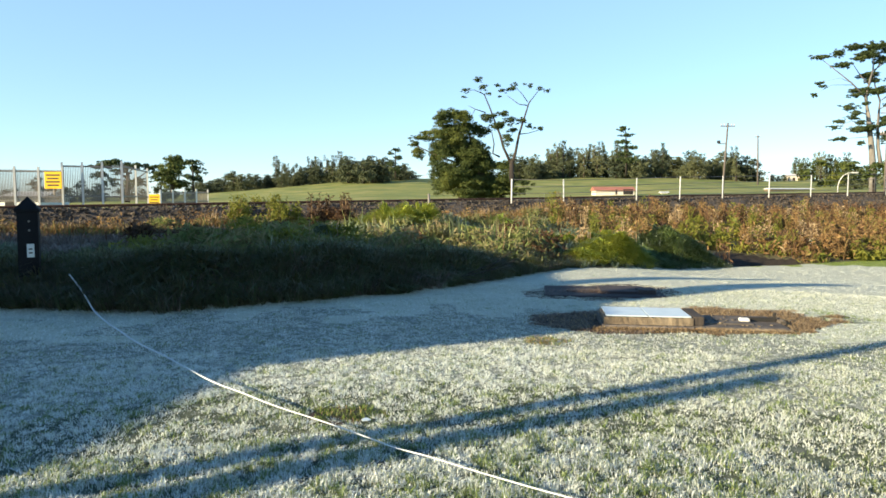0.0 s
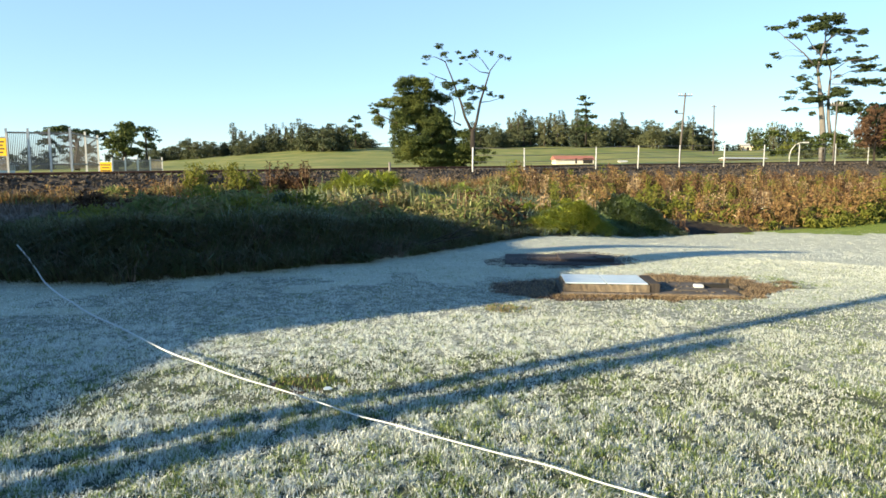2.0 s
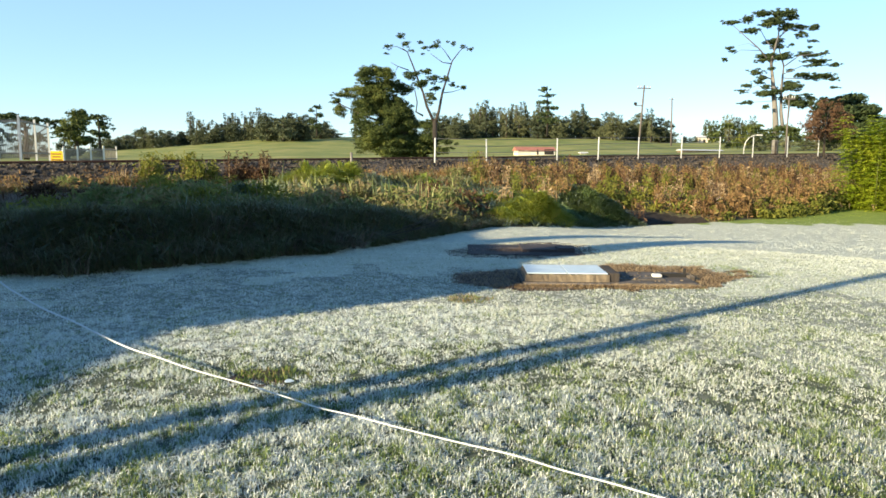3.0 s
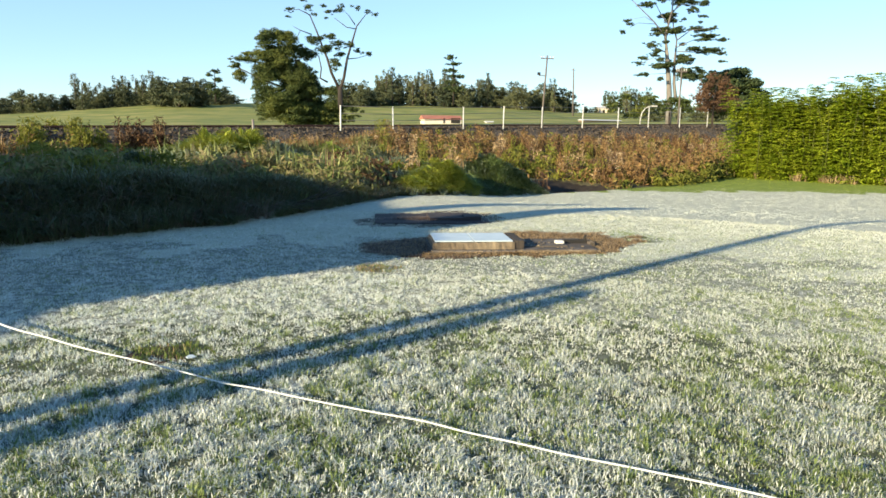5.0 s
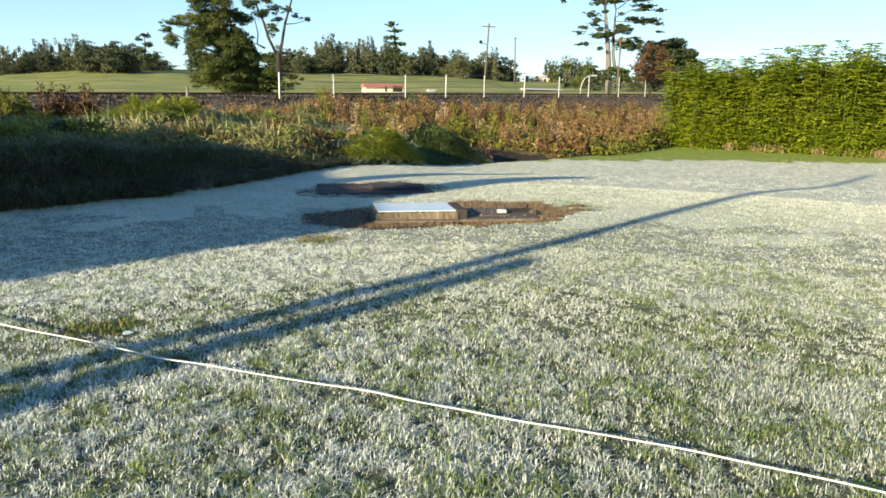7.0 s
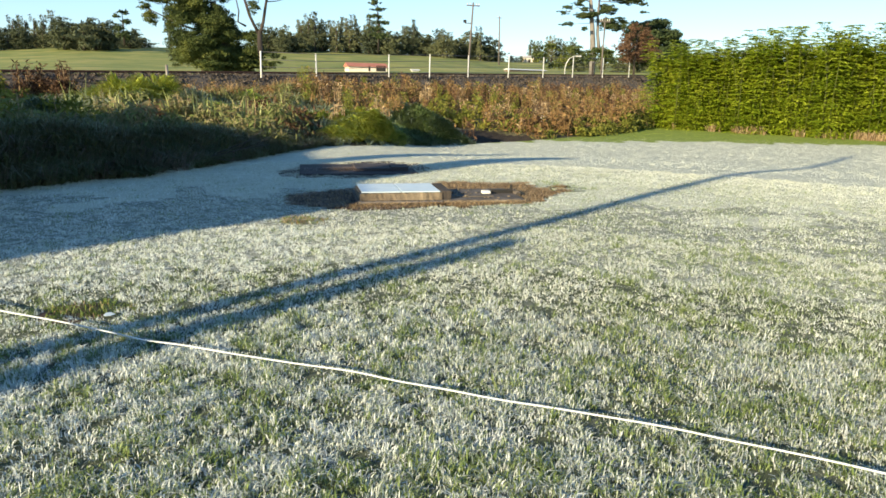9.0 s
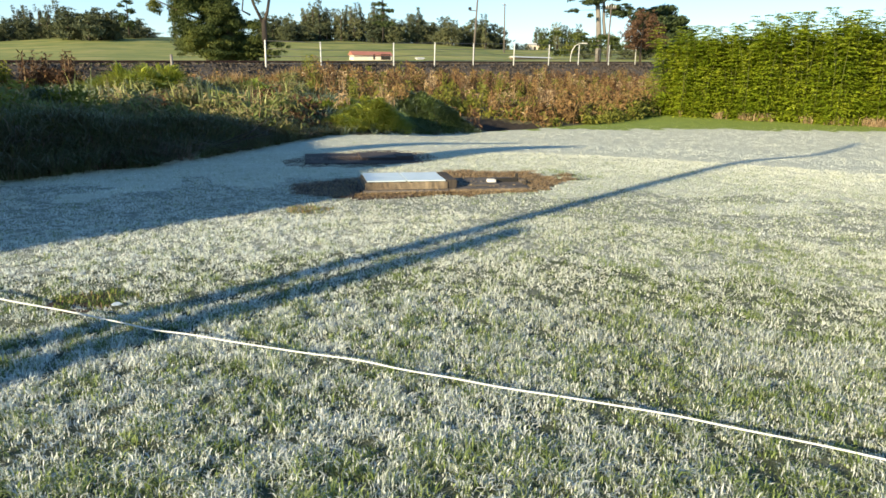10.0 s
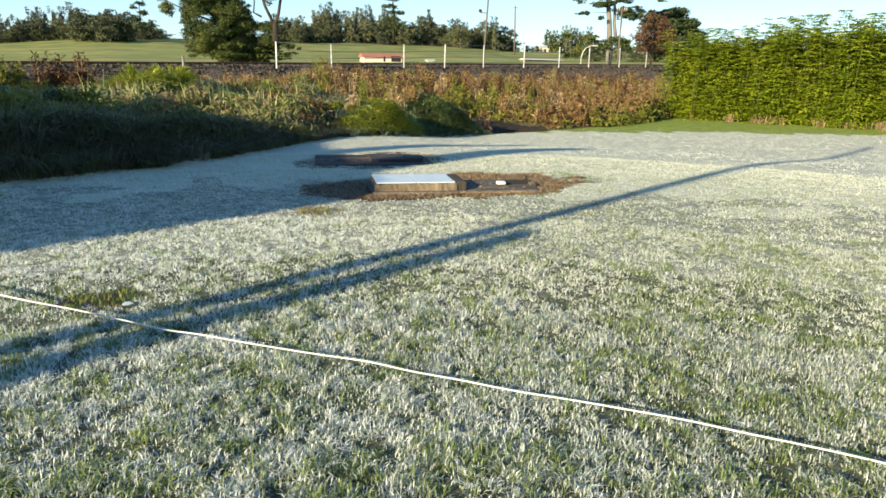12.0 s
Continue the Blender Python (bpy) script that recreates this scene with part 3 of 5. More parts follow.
q = np.stack([rng.uniform(-1.2, 1.6, 44000), rng.uniform(4.6, 8.2, 44000)], 1)
q = q[green_spot(q[:, 0] + 0.14 * mottle(q[:, 0], q[:, 1], 0.1), q[:, 1] + 0.14 * mottle(q[:, 1], q[:, 0], 0.1))]
q = q[rng.uniform(size=len(q)) < 0.55 + 0.6 * mottle(q[:, 0], q[:, 1], 0.07)]
kind_of = rng.uniform(size=len(q)) + np.where(q[:, 1] > 6.5, 0.35, 0.0)
for lo, hi, mat, name, label in ((-1, 0.62, DEEPGREEN, "green_grass", "lush dark green tuft in the frosted lawn"), (0.62, 0.82, GREEN, "green_grass", "yellow-green tuft in the frosted lawn"), (0.82, 2, STRAW, "dead_grass", "dead straw blades in a thawed spot of the lawn")):
    p = q[(kind_of >= lo) & (kind_of < hi)]
    v, f = blades(np.concatenate([p, land(p[:, 0], p[:, 1])[:, None]], 1), rng.uniform(0.015, 0.05, len(p)), rng.uniform(0.004, 0.008, len(p)), rng.uniform(0.1, 1.2, len(p)))
    tagged(raw_mesh(name, v, f, mat), label, "grass", kind="stuff")

# a scrap of ice in the green patch
ice = thing("ice_patch", (-0.56, 4.84, 0.02), "small scrap of pale ice in the grass", "ice")
bm = bmesh.new()
bmesh.ops.create_circle(bm, cap_ends=True, segments=14, radius=0.035)
for q in bm.verts:
    q.co *= random.uniform(0.6, 1.2)
ext = bmesh.ops.extrude_face_region(bm, geom=bm.faces[:])
for q in ext["geom"]:
    if isinstance(q, bmesh.types.BMVert):
        q.co.z += 0.005
part("ice", bm, LID, ice)

# ---- the rope lying across the lawn ----
way = [(-5.62, 10.2, 0.50), (-5.35, 9.95, 0.36), (-5.08, 9.68, 0.18), (-4.82, 9.32, 0.085)]
flat = [(-4.25, 8.55), (-3.53, 7.59), (-2.8, 6.74), (-1.93, 5.70), (-1.37, 5.16), (-0.90, 4.75), (-0.48, 4.35), (-0.10, 4.04), (0.33, 3.72), (0.77, 3.38), (1.16, 3.04), (1.60, 2.67), (2.01, 2.33), (2.36, 2.01), (2.66, 1.72), (3.3, 0.97), (4.1, 0.0)]
for (x0, y0), (x1, y1) in zip(flat, flat[1:]):
    for k in range(2):
        w0 = random.uniform(-0.012, 0.012)
        z = float(np.interp(y0, [2, 4, 5.2, 9], [0.062, 0.072, 0.095, 0.11])) + random.uniform(-0.004, 0.004)
        lie = (1.6 - z) / 1.546
        way.append(((x0 + (x1 - x0) * k / 2) * lie + w0, (y0 + (y1 - y0) * k / 2) * lie + w0, z))
curve = bpy.data.curves.new("rope", "CURVE")
curve.dimensions, curve.bevel_depth, curve.bevel_resolution, curve.resolution_u = "3D", 0.0056, 2, 6
sp = curve.splines.new("NURBS")
sp.points.add(len(way) - 1)
for q, (x, y, z) in zip(sp.points, way):
    q.co = (x, y, z, 1)
    q.radius = float(np.interp(y, [2, 4.5, 6, 9], [0.86, 0.9, 1.4, 1.9]))
sp.use_endpoint_u, sp.order_u = True, 3
curve.materials.append(ROPE)
tagged(new("rope", curve), "thin white rope lying slack across the frosted lawn", "rope")


# ---- concrete tanks sunk in the lawn ----
def worn(x, y, z, at):
    """A box with chipped, uneven edges."""
    bm = box(x, y, z, at)
    bmesh.ops.subdivide_edges(bm, edges=[e for e in bm.edges if abs(e.verts[0].co.x - e.verts[1].co.x) > 0.5 * x], cuts=24)
    for q in bm.verts:
        q.co.y += random.uniform(-0.008, 0.008)
        if q.co.z > at[2] + 0.5 * z:
            q.co.z -= random.choice((0, 0, 0.004, 0.008, 0.016))
    return bm


def tank(at, turn, first):
    t = thing("tank_cover", (*at, 0), "weathered concrete tank cover with a raised frosted lid" if first else "flat weathered concrete tank cover in bare soil", "tank cover", "tank covers", turn)
    if first:
        part("slab", box(2.26, 0.95, 0.20, (0, 0, -0.155)), CONCRETE, t, bevel=0.015)
        # pale strip added along the slab front: its sunlit edge as colour
        part("kerb", worn(1.12, 0.05, 0.045, (0.58, -0.487, 0.004)), CONCRETE_PALE, t, "worn front edge, pale to show the sunlight on it")
        part("riser", worn(1.09, 0.72, 0.098, (-0.555, -0.07, 0.046)), CONCRETE_PALE, t, "stained concrete riser box")
        part("edge_strip", worn(1.08, 0.06, 0.03, (-0.56, -0.475, 0.018)), TIMBER, t, "broken timber strip along the riser foot")
        part("end_post", box(0.13, 0.70, 0.115, (0.055, -0.06, 0.045)), DARKBARK, t, "dark timber end piece", bevel=0.012)
        for k in (0, 1):
            part("lid_panel", box(0.515, 0.71, 0.016, (-0.82 + 0.525 * k, -0.07, 0.146)), LID, t, "pale blue frosted metal lid panel", bevel=0.004)
        part("cap", box(0.12, 0.11, 0.055, (0.70, -0.04, 0.045)), WHITE, t, "pale inspection cap", bevel=0.02)
        part("bracket", box(0.30, 0.05, 0.05, (0.94, 0.06, 0.045)), DARK, t, bevel=0.005)
        part("bracket", box(0.03, 0.05, 0.12, (1.10, 0.06, 0.04)), DARK, t, bevel=0.005)
        part("edge_block", worn(0.07, 0.4, 0.075, (1.16, 0.1, 0.0)), CONCRETE, t)
        part("hatch", box(0.62, 0.62, 0.018, (0.45, 0.05, 0.043)), CONCRETE, t, bevel=0.005)
        for k in range(26):
            x, y = random.uniform(0.2, 1.08), random.uniform(-0.42, 0.4)
            part("rubble", box(random.uniform(0.02, 0.05), random.uniform(0.015, 0.04), 0.014, (x, y, 0.04 if not (0.14 < x < 0.76 and -0.26 < y < 0.36) else 0.059), turn=random.uniform(0, 90)), random.choice((CONCRETE, CONCRETE_PALE)), t)
    else:
        part("slab", box(2.02, 1.35, 0.14, (0, 0, -0.13)), CONCRETE_SHADE, t, bevel=0.015)
        part("hatch", box(0.8, 0.8, 0.05, (0.35, 0.05, 0.006)), CONCRETE_SHADE, t, bevel=0.01)
        part("edge_block", box(0.3, 0.35, 0.08, (0.72, -0.2, 0.004)), CONCRETE_SHADE, t, bevel=0.01)
    return t


tank(SLABS[0][:2], -8, True)
tank(SLABS[1][:2], -8, False)

# ---- bollard on the bank ----
bx, by, bz = (-6.51, 10.70, 0.55)
bollard = thing("bollard", (bx, by, bz - 0.12), "black square bollard with a pointed cap and a white plate", "bollard", turn=26)
part("post", box(0.29, 0.29, 1.02), BLACK, bollard, bevel=0.012)
bm = bmesh.new()
bmesh.ops.create_cone(bm, cap_ends=True, segments=4, radius1=0.25, radius2=0.01, depth=0.19, matrix=pose(0, 0, 1.145, 0, 0, 45))
part("cap", bm, BLACK, bollard)
part("cap_rim", box(0.345, 0.345, 0.05, (0, 0, 1.005)), BLACK, bollard, bevel=0.008)
plate = part("plate", box(0.10, 0.012, 0.21, (0.03, -0.149, 0.30)), WHITE, bollard, "white printed plate")
for k in range(2):
    part("plate_mark", box(0.05, 0.004, 0.02, (0.03, -0.157, 0.36 + 0.06 * k)), INK, plate)
for z in (0.72, 0.86):
    part("bolt", tube([(0.02, -0.14, z), (0.02, -0.158, z)], [0.018, 0.018], 8), GALV, bollard)


# ---- growth on the bank ----
def scatter(n, x0, x1, d0, d1):
    x, d = rng.uniform(x0, x1, n), rng.uniform(d0, d1, n)
    y = foot(x) + d
    return x, y


# long grass hanging over the face of the bank, in tussocks
def tussock_field(name, n, each, x0, x1, d0, d1, h, mat, label, lean=(0.4, 1.6), down=0.6, w=(0.012, 0.028)):
    x, y = scatter(n, x0, x1, d0, d1)
    big = rng.uniform(0.45, 1.4, n) * np.interp(x, [-13, -3, 0, 2, 3.5, 8], [1, 1, 0.85, 0.55, 0.45, 0.45])
    px0, py0 = np.repeat(x, each), np.repeat(y, each)
    size = np.repeat(big, each) * h
    k = n * each
    a = rng.uniform(0, 2 * np.pi, k)
    q = rng.uniform(0, 0.16, k) * size / h
    bx0, by0 = px0 + q * np.cos(a), py0 + q * np.sin(a)
    head = np.arctan2(np.sin(a) - down, np.cos(a))
    ln = rng.uniform(*lean, k)
    v, f = blades(np.stack([bx0, by0, land(bx0, by0) - 0.02], 1), size * rng.uniform(0.5, 1.2, k), rng.uniform(*w, k), ln, head)
    tagged(raw_mesh(name, v, f, mat), label, "grass", kind="stuff")


tussock_field("bank_grass", 1000, 58, -13, 3.4, -0.15, 1.5, 0.45, DARKGRASS, "long tangled dark grass hanging over the bank", (0.4, 1.7), 0.7, (0.006, 0.015))
tussock_field("bank_grass", 260, 60, -13, 1.5, 0.3, 1.8, 0.42, BANKGRASS, "long green and straw grass tussocks on the bank", (0.3, 1.4), 0.5, (0.006, 0.015))
tussock_field("dry_bank_grass", 200, 30, -13, 2.5, -0.1, 0.7, 0.42, DEADWEED, "dry brown grass at the bank foot", (0.4, 1.6), 0.8, (0.006, 0.014))
tussock_field("frosted_bank_grass", 420, 45, -3, 9, -0.1, 1.6, 0.40, FROSTWEED, "frosted green grass along the low bank", (0.3, 1.3), 0.5, (0.006, 0.016))
# frosted weeds on the flat behind the crest
x, y = scatter(31000, -4.6, 8, 1.2, 15)
keep = y < rail_line(x) - 2.2
x, y = x[keep], y[keep]
size = rng.uniform(0.08, 0.36, len(x)) * (1 + 0.6 * wave(x * 1.3, y * 1.2))
v, f = blades(np.stack([x, y, land(x, y)], 1), size, rng.uniform(0.012, 0.03, len(x)), rng.uniform(0.2, 1.2, len(x)))
tagged(raw_mesh("frosted_weeds", v, f, FROSTWEED), "rank weeds and grass touched with frost behind the bank", "weeds", kind="stuff")


def hummock(name, cx0, cy0, rx, ry, rise, n, mat, label, blade=0.4):
    """A rounded mound of overhanging grass."""
    a, q = rng.uniform(0, 2 * np.pi, n), np.sqrt(rng.uniform(0, 1, n))
    x, y = cx0 + rx * q * np.cos(a), cy0 + ry * q * np.sin(a)
    lump = 0.8 + 0.35 * wave(x * 3, y * 3) + 0.7 * mottle(x, y, 0.3)
    z = land(x, y) + rise * (1 - q ** 2) * lump
    v, f = blades(np.stack([x, y, z - 0.05], 1), blade * rng.uniform(0.5, 1.3, n), rng.uniform(0.015, 0.04, n), rng.uniform(0.5, 1.7, n), a + rng.normal(0, 0.5, n))
    return tagged(raw_mesh(name, v, f, mat), label, "grass mound", kind="stuff")


for x, y, rx, rise in ((3.7, 17.7, 0.55, 0.14), (4.3, 18.2, 0.65, 0.2), (5.1, 18.7, 0.6, 0.14), (4.7, 18.4, 0.4, 0.24), (4.4, 19.1, 0.8, 0.26), (5.4, 19.2, 0.5, 0.16)):
    hummock("grass_mound", x, y, rx, rx * 0.85, rise, 4200, MOUNDLIT, "green grass mound at the edge of the lawn, sunlight put into its bright colour", 0.19)
# the side away from the sun, coloured darker as its shade
for x, y, rx, rise in ((6.0, 19.7, 0.8, 0.2), (6.8, 20.5, 1.0, 0.25), (7.7, 20.9, 0.9, 0.2), (7.0, 21.1, 1.1, 0.25), (8.3, 21.3, 0.7, 0.12)):
    hummock("grass_mound", x, y, rx, rx * 0.8, rise, 3600, MOUNDSHADE, "green grass mound sloping into the ditch, shade put into its colour", 0.18)
for x, y, rx, rise in ((-1.6, 21.6, 1.0, 0.35), (-0.8, 22.6, 1.3, 0.42), (-2.3, 22.8, 1.2, 0.3)):
    hummock("grass_mound", x, y, rx, rx, rise, 4000, MOUNDLIT, "green grass hummock below the railway", 0.3)
for k in range(46):
    x = random.uniform(-9, 5.5)
    y = float(foot(x)) + random.uniform(1.4, 11)
    if y < rail_line(x) - 4:
        rx = random.uniform(0.45, 1.1)
        hummock("grass_hummock", x, y, rx, rx * 0.8, random.uniform(0.12, 0.4) * (0.55 if x < -4 else 1), int(1500 * rx), random.choice((DEADWEED, FROSTWEED, DEADWEED, DARKGRASS) if x < -4 else (BANKGRASS, GREEN, FROSTWEED, FROSTWEED, BANKGRASS)), "rough tussocky grass hummock behind the bank", 0.26)


for k in range(20):
    x = -9.5 + 0.58 * k + random.uniform(-0.2, 0.2)
    y = float(foot(x)) + random.uniform(0.25, 0.95)
    rx = random.uniform(0.4, 0.8)
    hummock("bank_tussock", x, y, rx, rx * 0.7, random.uniform(0.04, 0.22) * (1 if x < -2 else 0.6), int(2300 * rx), (DARKGRASS, BANKGRASS, DARKGRASS)[k % 3], "overhanging tangled grass tussock on the bank crest", 0.28)


def tussock(name, places, n, h, mat, label, lean=0.25, w=0.03, spreadout=0.25, category="reeds"):
    for i, (x0, y0) in enumerate(places):
        x, y = x0 + rng.normal(0, spreadout, n), y0 + rng.normal(0, spreadout, n)
        v, f = blades(np.stack([x, y, land(x, y)], 1), h * rng.uniform(0.5, 1.2, n), w * rng.uniform(0.7, 1.3, n), rng.uniform(0, lean * 2, n))
        tagged(raw_mesh(name, v, f, mat), label, category, kind="stuff")


x, y = scatter(26000, -14, -3.2, 1.0, 11)
keep = y < rail_line(x) - 3.5
x, y = x[keep], y[keep]
v, f = blades(np.stack([x, y, land(x, y)], 1), rng.uniform(0.08, 0.3, len(x)) * (1 + 0.6 * mottle(x, y, 0.8)), rng.uniform(0.01, 0.022, len(x)), rng.uniform(0.2, 1.4, len(x)))
tagged(raw_mesh("dead_weeds", v, f, DEADWEED), "low brown dead weeds touched with frost", "weeds", kind="stuff")


tussock("reeds", [(-2.5, 18.2), (-2.4, 18.5), (-1.88, 18.3), (-1.65, 18.2), (-1.43, 18.4), (-1.2, 18.3), (-0.2, 18.4), (0.24, 18.2), (0.42, 18.5), (0.62, 18.3), (1.3, 18.5), (1.76, 18.8), (2.4, 19.4)], 9, 0.98, REED, "pale upright reeds in the wet ground behind the bank", 0.14, 0.028, 0.12)
tussock("dry_reeds", [(-1.85, 18.6), (-0.35, 18.7), (0.05, 18.6), (1.55, 19.1)], 24, 0.9, STRAW, "rusty dry reed stalks in the wet ground", 0.2, 0.014, 0.15)


def bushy(name, places, h, n, mat, label, wide=0.3):
    """Leafy upright weeds: a few stalks set about with small leaves."""
    for x0, y0 in places:
        z0 = float(land(x0, y0))
        b = thing(name, (x0, y0, z0), label, "weed")
        for k in range(5):
            x, y = rng.normal(0, wide * 0.5, 2)
            part("stalk", tube([(x * 0.5, y * 0.5, -0.1), (x, y, h * rng.uniform(0.7, 1.0))], [0.012, 0.005], 5), STRAW, b)
        t = rng.uniform(0, 1, n) ** 0.8
        c = np.stack([rng.normal(0, wide, n) * (1.1 - 0.6 * t), rng.normal(0, wide, n) * (1.1 - 0.6 * t), t * h * rng.uniform(0.7, 1.05, n)], 1)
        v, f = flakes(c, np.full(n, 0.035), long=2.6)
        raw_mesh("leaves", v, f, mat, b)


bushy("tall_weed", [(-7.42, 24.92), (-6.08, 24.92), (-7.51, 27.51)], 1.3, 700, SCRUBGREEN, "tall yellow-green leafy weed lit by the sun", 0.32)
low = [(random.uniform(-7, 4.2), random.uniform(1.6, 9.0)) for k in range(48)]
for k, (x, d) in enumerate(low):
    y = float(foot(x)) + d
    bushy("low_weed", [(x, y)], random.uniform(0.35, 0.75), 420, (BANKGRASS, SCRUBGREEN, FROSTWEED, RUSTBUSH)[(0, 0, 1, 0, 0, 3)[k % 6]], "low leafy weed in the rough ground behind the bank", random.uniform(0.28, 0.5))
bushy("dock_weed", [(-4.94, 28.2), (-4.23, 28.6), (-5.00, 27.51)], 0.9, 500, RUSTBUSH, "tall rust-brown dead weed below the railway", 0.26)
bushy("dock_weed", [(-3.84, 23.0), (-3.3, 22.6), (-4.2, 23.4)], 0.75, 800, RUSTBUSH, "thick clump of rust-brown dead weed below the railway", 0.22)
bushy("dock_weed", [(-3.15, 22.7), (-3.35, 22.9), (-4.15, 22.9), (-3.9, 23.1), (-4.45, 23.0)], 1.25, 130, RUSTBUSH, "tall feathery rust-brown dead stalks below the railway", 0.11)
bushy("tall_weed", [(-6.7, 22.0), (-6.5, 22.3), (-5.35, 22.2), (-5.1, 22.0), (-4.85, 22.4)], 1.0, 420, SCRUBGREEN, "slender yellow-green leafy weed on the bank", 0.16)
bushy("low_weed", [(-9.3, 22.4), (-8.9, 22.0), (-7.9, 22.6), (-6.0, 22.8), (-5.7, 21.8)], 0.5, 420, BANKGRASS, "low straggling weed below the ballast", 0.3)


def scrub(name, n, x0, x1, d0, d1, h, mat, label, leaves=16, limit=1.6, gap=0.0, leaf=0.045, band=60.0):
    """Bushy stalks with leaves all along."""
    x, y = scatter(n, x0, x1, d0, d1)
    keep = (y < rail_line(x) - limit) & (mottle(x, y, 1.1) > gap - 0.4)
    keep &= (y > rail_line(x) - band) & ~in_hollow(x, y)
    x, y = x[keep], y[keep]
    hh = h * rng.uniform(0.5, 1.3, len(x)) * np.maximum(0.25, 1 + 0.25 * wave(x * 0.9, y * 0.7) + 0.7 * mottle(x + 7, y, 0.8))
    z = land(x, y)
    t = rng.uniform(0.1, 1, (len(x), leaves))
    wide = 0.22 * (1.15 - t)
    c = np.stack([x[:, None] + rng.normal(0, 1, t.shape) * wide, y[:, None] + rng.normal(0, 1, t.shape) * wide, z[:, None] + t * hh[:, None]], -1).reshape(-1, 3)
    v, f = flakes(c, np.full(len(c), leaf), long=2.2)
    return tagged(raw_mesh(name, v, f, mat), label, "scrub", kind="stuff")


scrub("rusty_scrub", 700, 9, 26, 0.1, 2.5, 0.5, SCRUB, "rust-brown weeds along the edge of the lawn", 14)
scrub("rusty_scrub", 1500, 3.8, 30, 1.8, 26, 0.4, SCRUB, "low rust-brown fern and weed scrub on the railway bank", 14)


def thickets(n, x0, x1, d0, d1, h, mats, label):
    """Upright bushes of dry stalks and leaves with dark gaps between them."""
    x, y = scatter(n, x0, x1, d0, d1)
    keep = (y < rail_line(x) - 4.0) & ~in_hollow(x, y) & (np.hypot(x - 13.2, y - 24.4) > 0.8) & ((x > 8.5) | (y > foot(x) + 1.6))
    x, y = x[keep], y[keep]
    size = rng.uniform(0.5, 1.2, len(x)) * (1 + 0.35 * mottle(x, y, 2.0))
    pick = rng.integers(0, len(mats), len(x))
    for k, mat in enumerate(mats):
        hit = pick == k
        cx0, cy0, sz = (np.repeat(q[hit], 64) for q in (x, y, size))
        t = rng.uniform(0.05, 1, len(cx0)) ** 0.8
        a, q = rng.uniform(0, 2 * np.pi, len(cx0)), np.sqrt(rng.uniform(0, 1, len(cx0))) * 0.27 * (1.15 - 0.75 * t) * (0.6 + 0.5 * sz)
        px, py = cx0 + q * np.cos(a), cy0 + q * np.sin(a)
        v, f = flakes(np.stack([px, py, land(px, py) + t * h * sz], 1), np.full(len(px), 0.036), long=2.0)
        tagged(raw_mesh("rusty_scrub" if mat is not SCRUBGREEN else "green_scrub", v, f, mat), label, "scrub", kind="stuff")
        cx0, cy0, sz = (np.repeat(q[hit], 14) for q in (x, y, size))
        px, py = cx0 + rng.normal(0, 0.11, len(cx0)), cy0 + rng.normal(0, 0.11, len(cx0))
        v, f = blades(np.stack([px, py, land(px, py) - 0.03], 1), h * 1.15 * sz * rng.uniform(0.5, 1.1, len(px)), rng.uniform(0.012, 0.03, len(px)), rng.uniform(0.03, 0.45, len(px)))
        tagged(raw_mesh("dry_scrub_stalks", v, f, mat), "dry weed stalks standing on the railway bank", "scrub", kind="stuff")


thickets(1500, 3.8, 30, 0.3, 24, 0.80, (SCRUB, RUSTBUSH, SCRUB, RUSTLEAF, STRAW, SCRUBGREEN, SCRUB), "upright bush of dry weeds on the railway bank")
scrub("rusty_scrub", 3400, -15, 3, 7, 20, 0.42, SCRUB, "low brown weeds along the railway foot", 14, leaf=0.03, band=7.0)
for mat, n, h in ((SCRUB, 1500, 0.5), (BANKGRASS, 1500, 0.45), (STRAW, 300, 0.6)):
    x = rng.uniform(-16, 9, n)
    y = rail_line(x) - rng.uniform(2.6, 6.5, n)
    k = mottle(x, y, 1.2) > -0.35
    x, y = np.repeat(x[k], 18), np.repeat(y[k], 18)
    x, y = x + rng.normal(0, 0.14, len(x)), y + rng.normal(0, 0.14, len(x))
    big = 0.8 + 0.7 * mottle(x, y, 0.9)
    v, f = blades(np.stack([x, y, land(x, y) - 0.03], 1), h * np.maximum(big, 0.25) * rng.uniform(0.5, 1.2, len(x)), rng.uniform(0.015, 0.035, len(x)), rng.uniform(0.1, 1.0, len(x)))
    tagged(raw_mesh("rank_grass", v, f, mat), "rank grass and brown weeds at the foot of the ballast", "weeds", kind="stuff")
scrub("green_scrub", 900, 14, 22, -0.1, 1.6, 0.38, SCRUBGREEN, "yellow-green weeds in front of the hedge foot", 16, gap=-1.0)
scrub("rusty_scrub", 500, 13, 21, 0.3, 2.4, 0.6, SCRUB, "brown weeds in front of the hedge foot", 16, gap=-1.0)
scrub("green_scrub", 500, 9, 26, 0.0, 3, 0.4, SCRUBGREEN, "yellow-green weeds at the foot of the bank", 18)
scrub("green_scrub", 260, 8.5, 12, 3.5, 6, 0.8, SCRUBGREEN, "yellow-green bush in the brown scrub", 22)

# white marker pegs in the scrub
for at, h in (((13.51, 25.00, -0.13), 0.5), ((21.56, 30.00, -0.32), 0.1)):
    peg = thing("marker_peg", (at[0], at[1], float(land(at[0], at[1])) - 0.1), "short white marker peg in the scrub", "peg", "marker pegs")
    part("stake", tube([(0, 0, 0), (0, 0, at[2] - float(land(at[0], at[1])) + h)], [0.06, 0.055], 8), WHITE, peg)


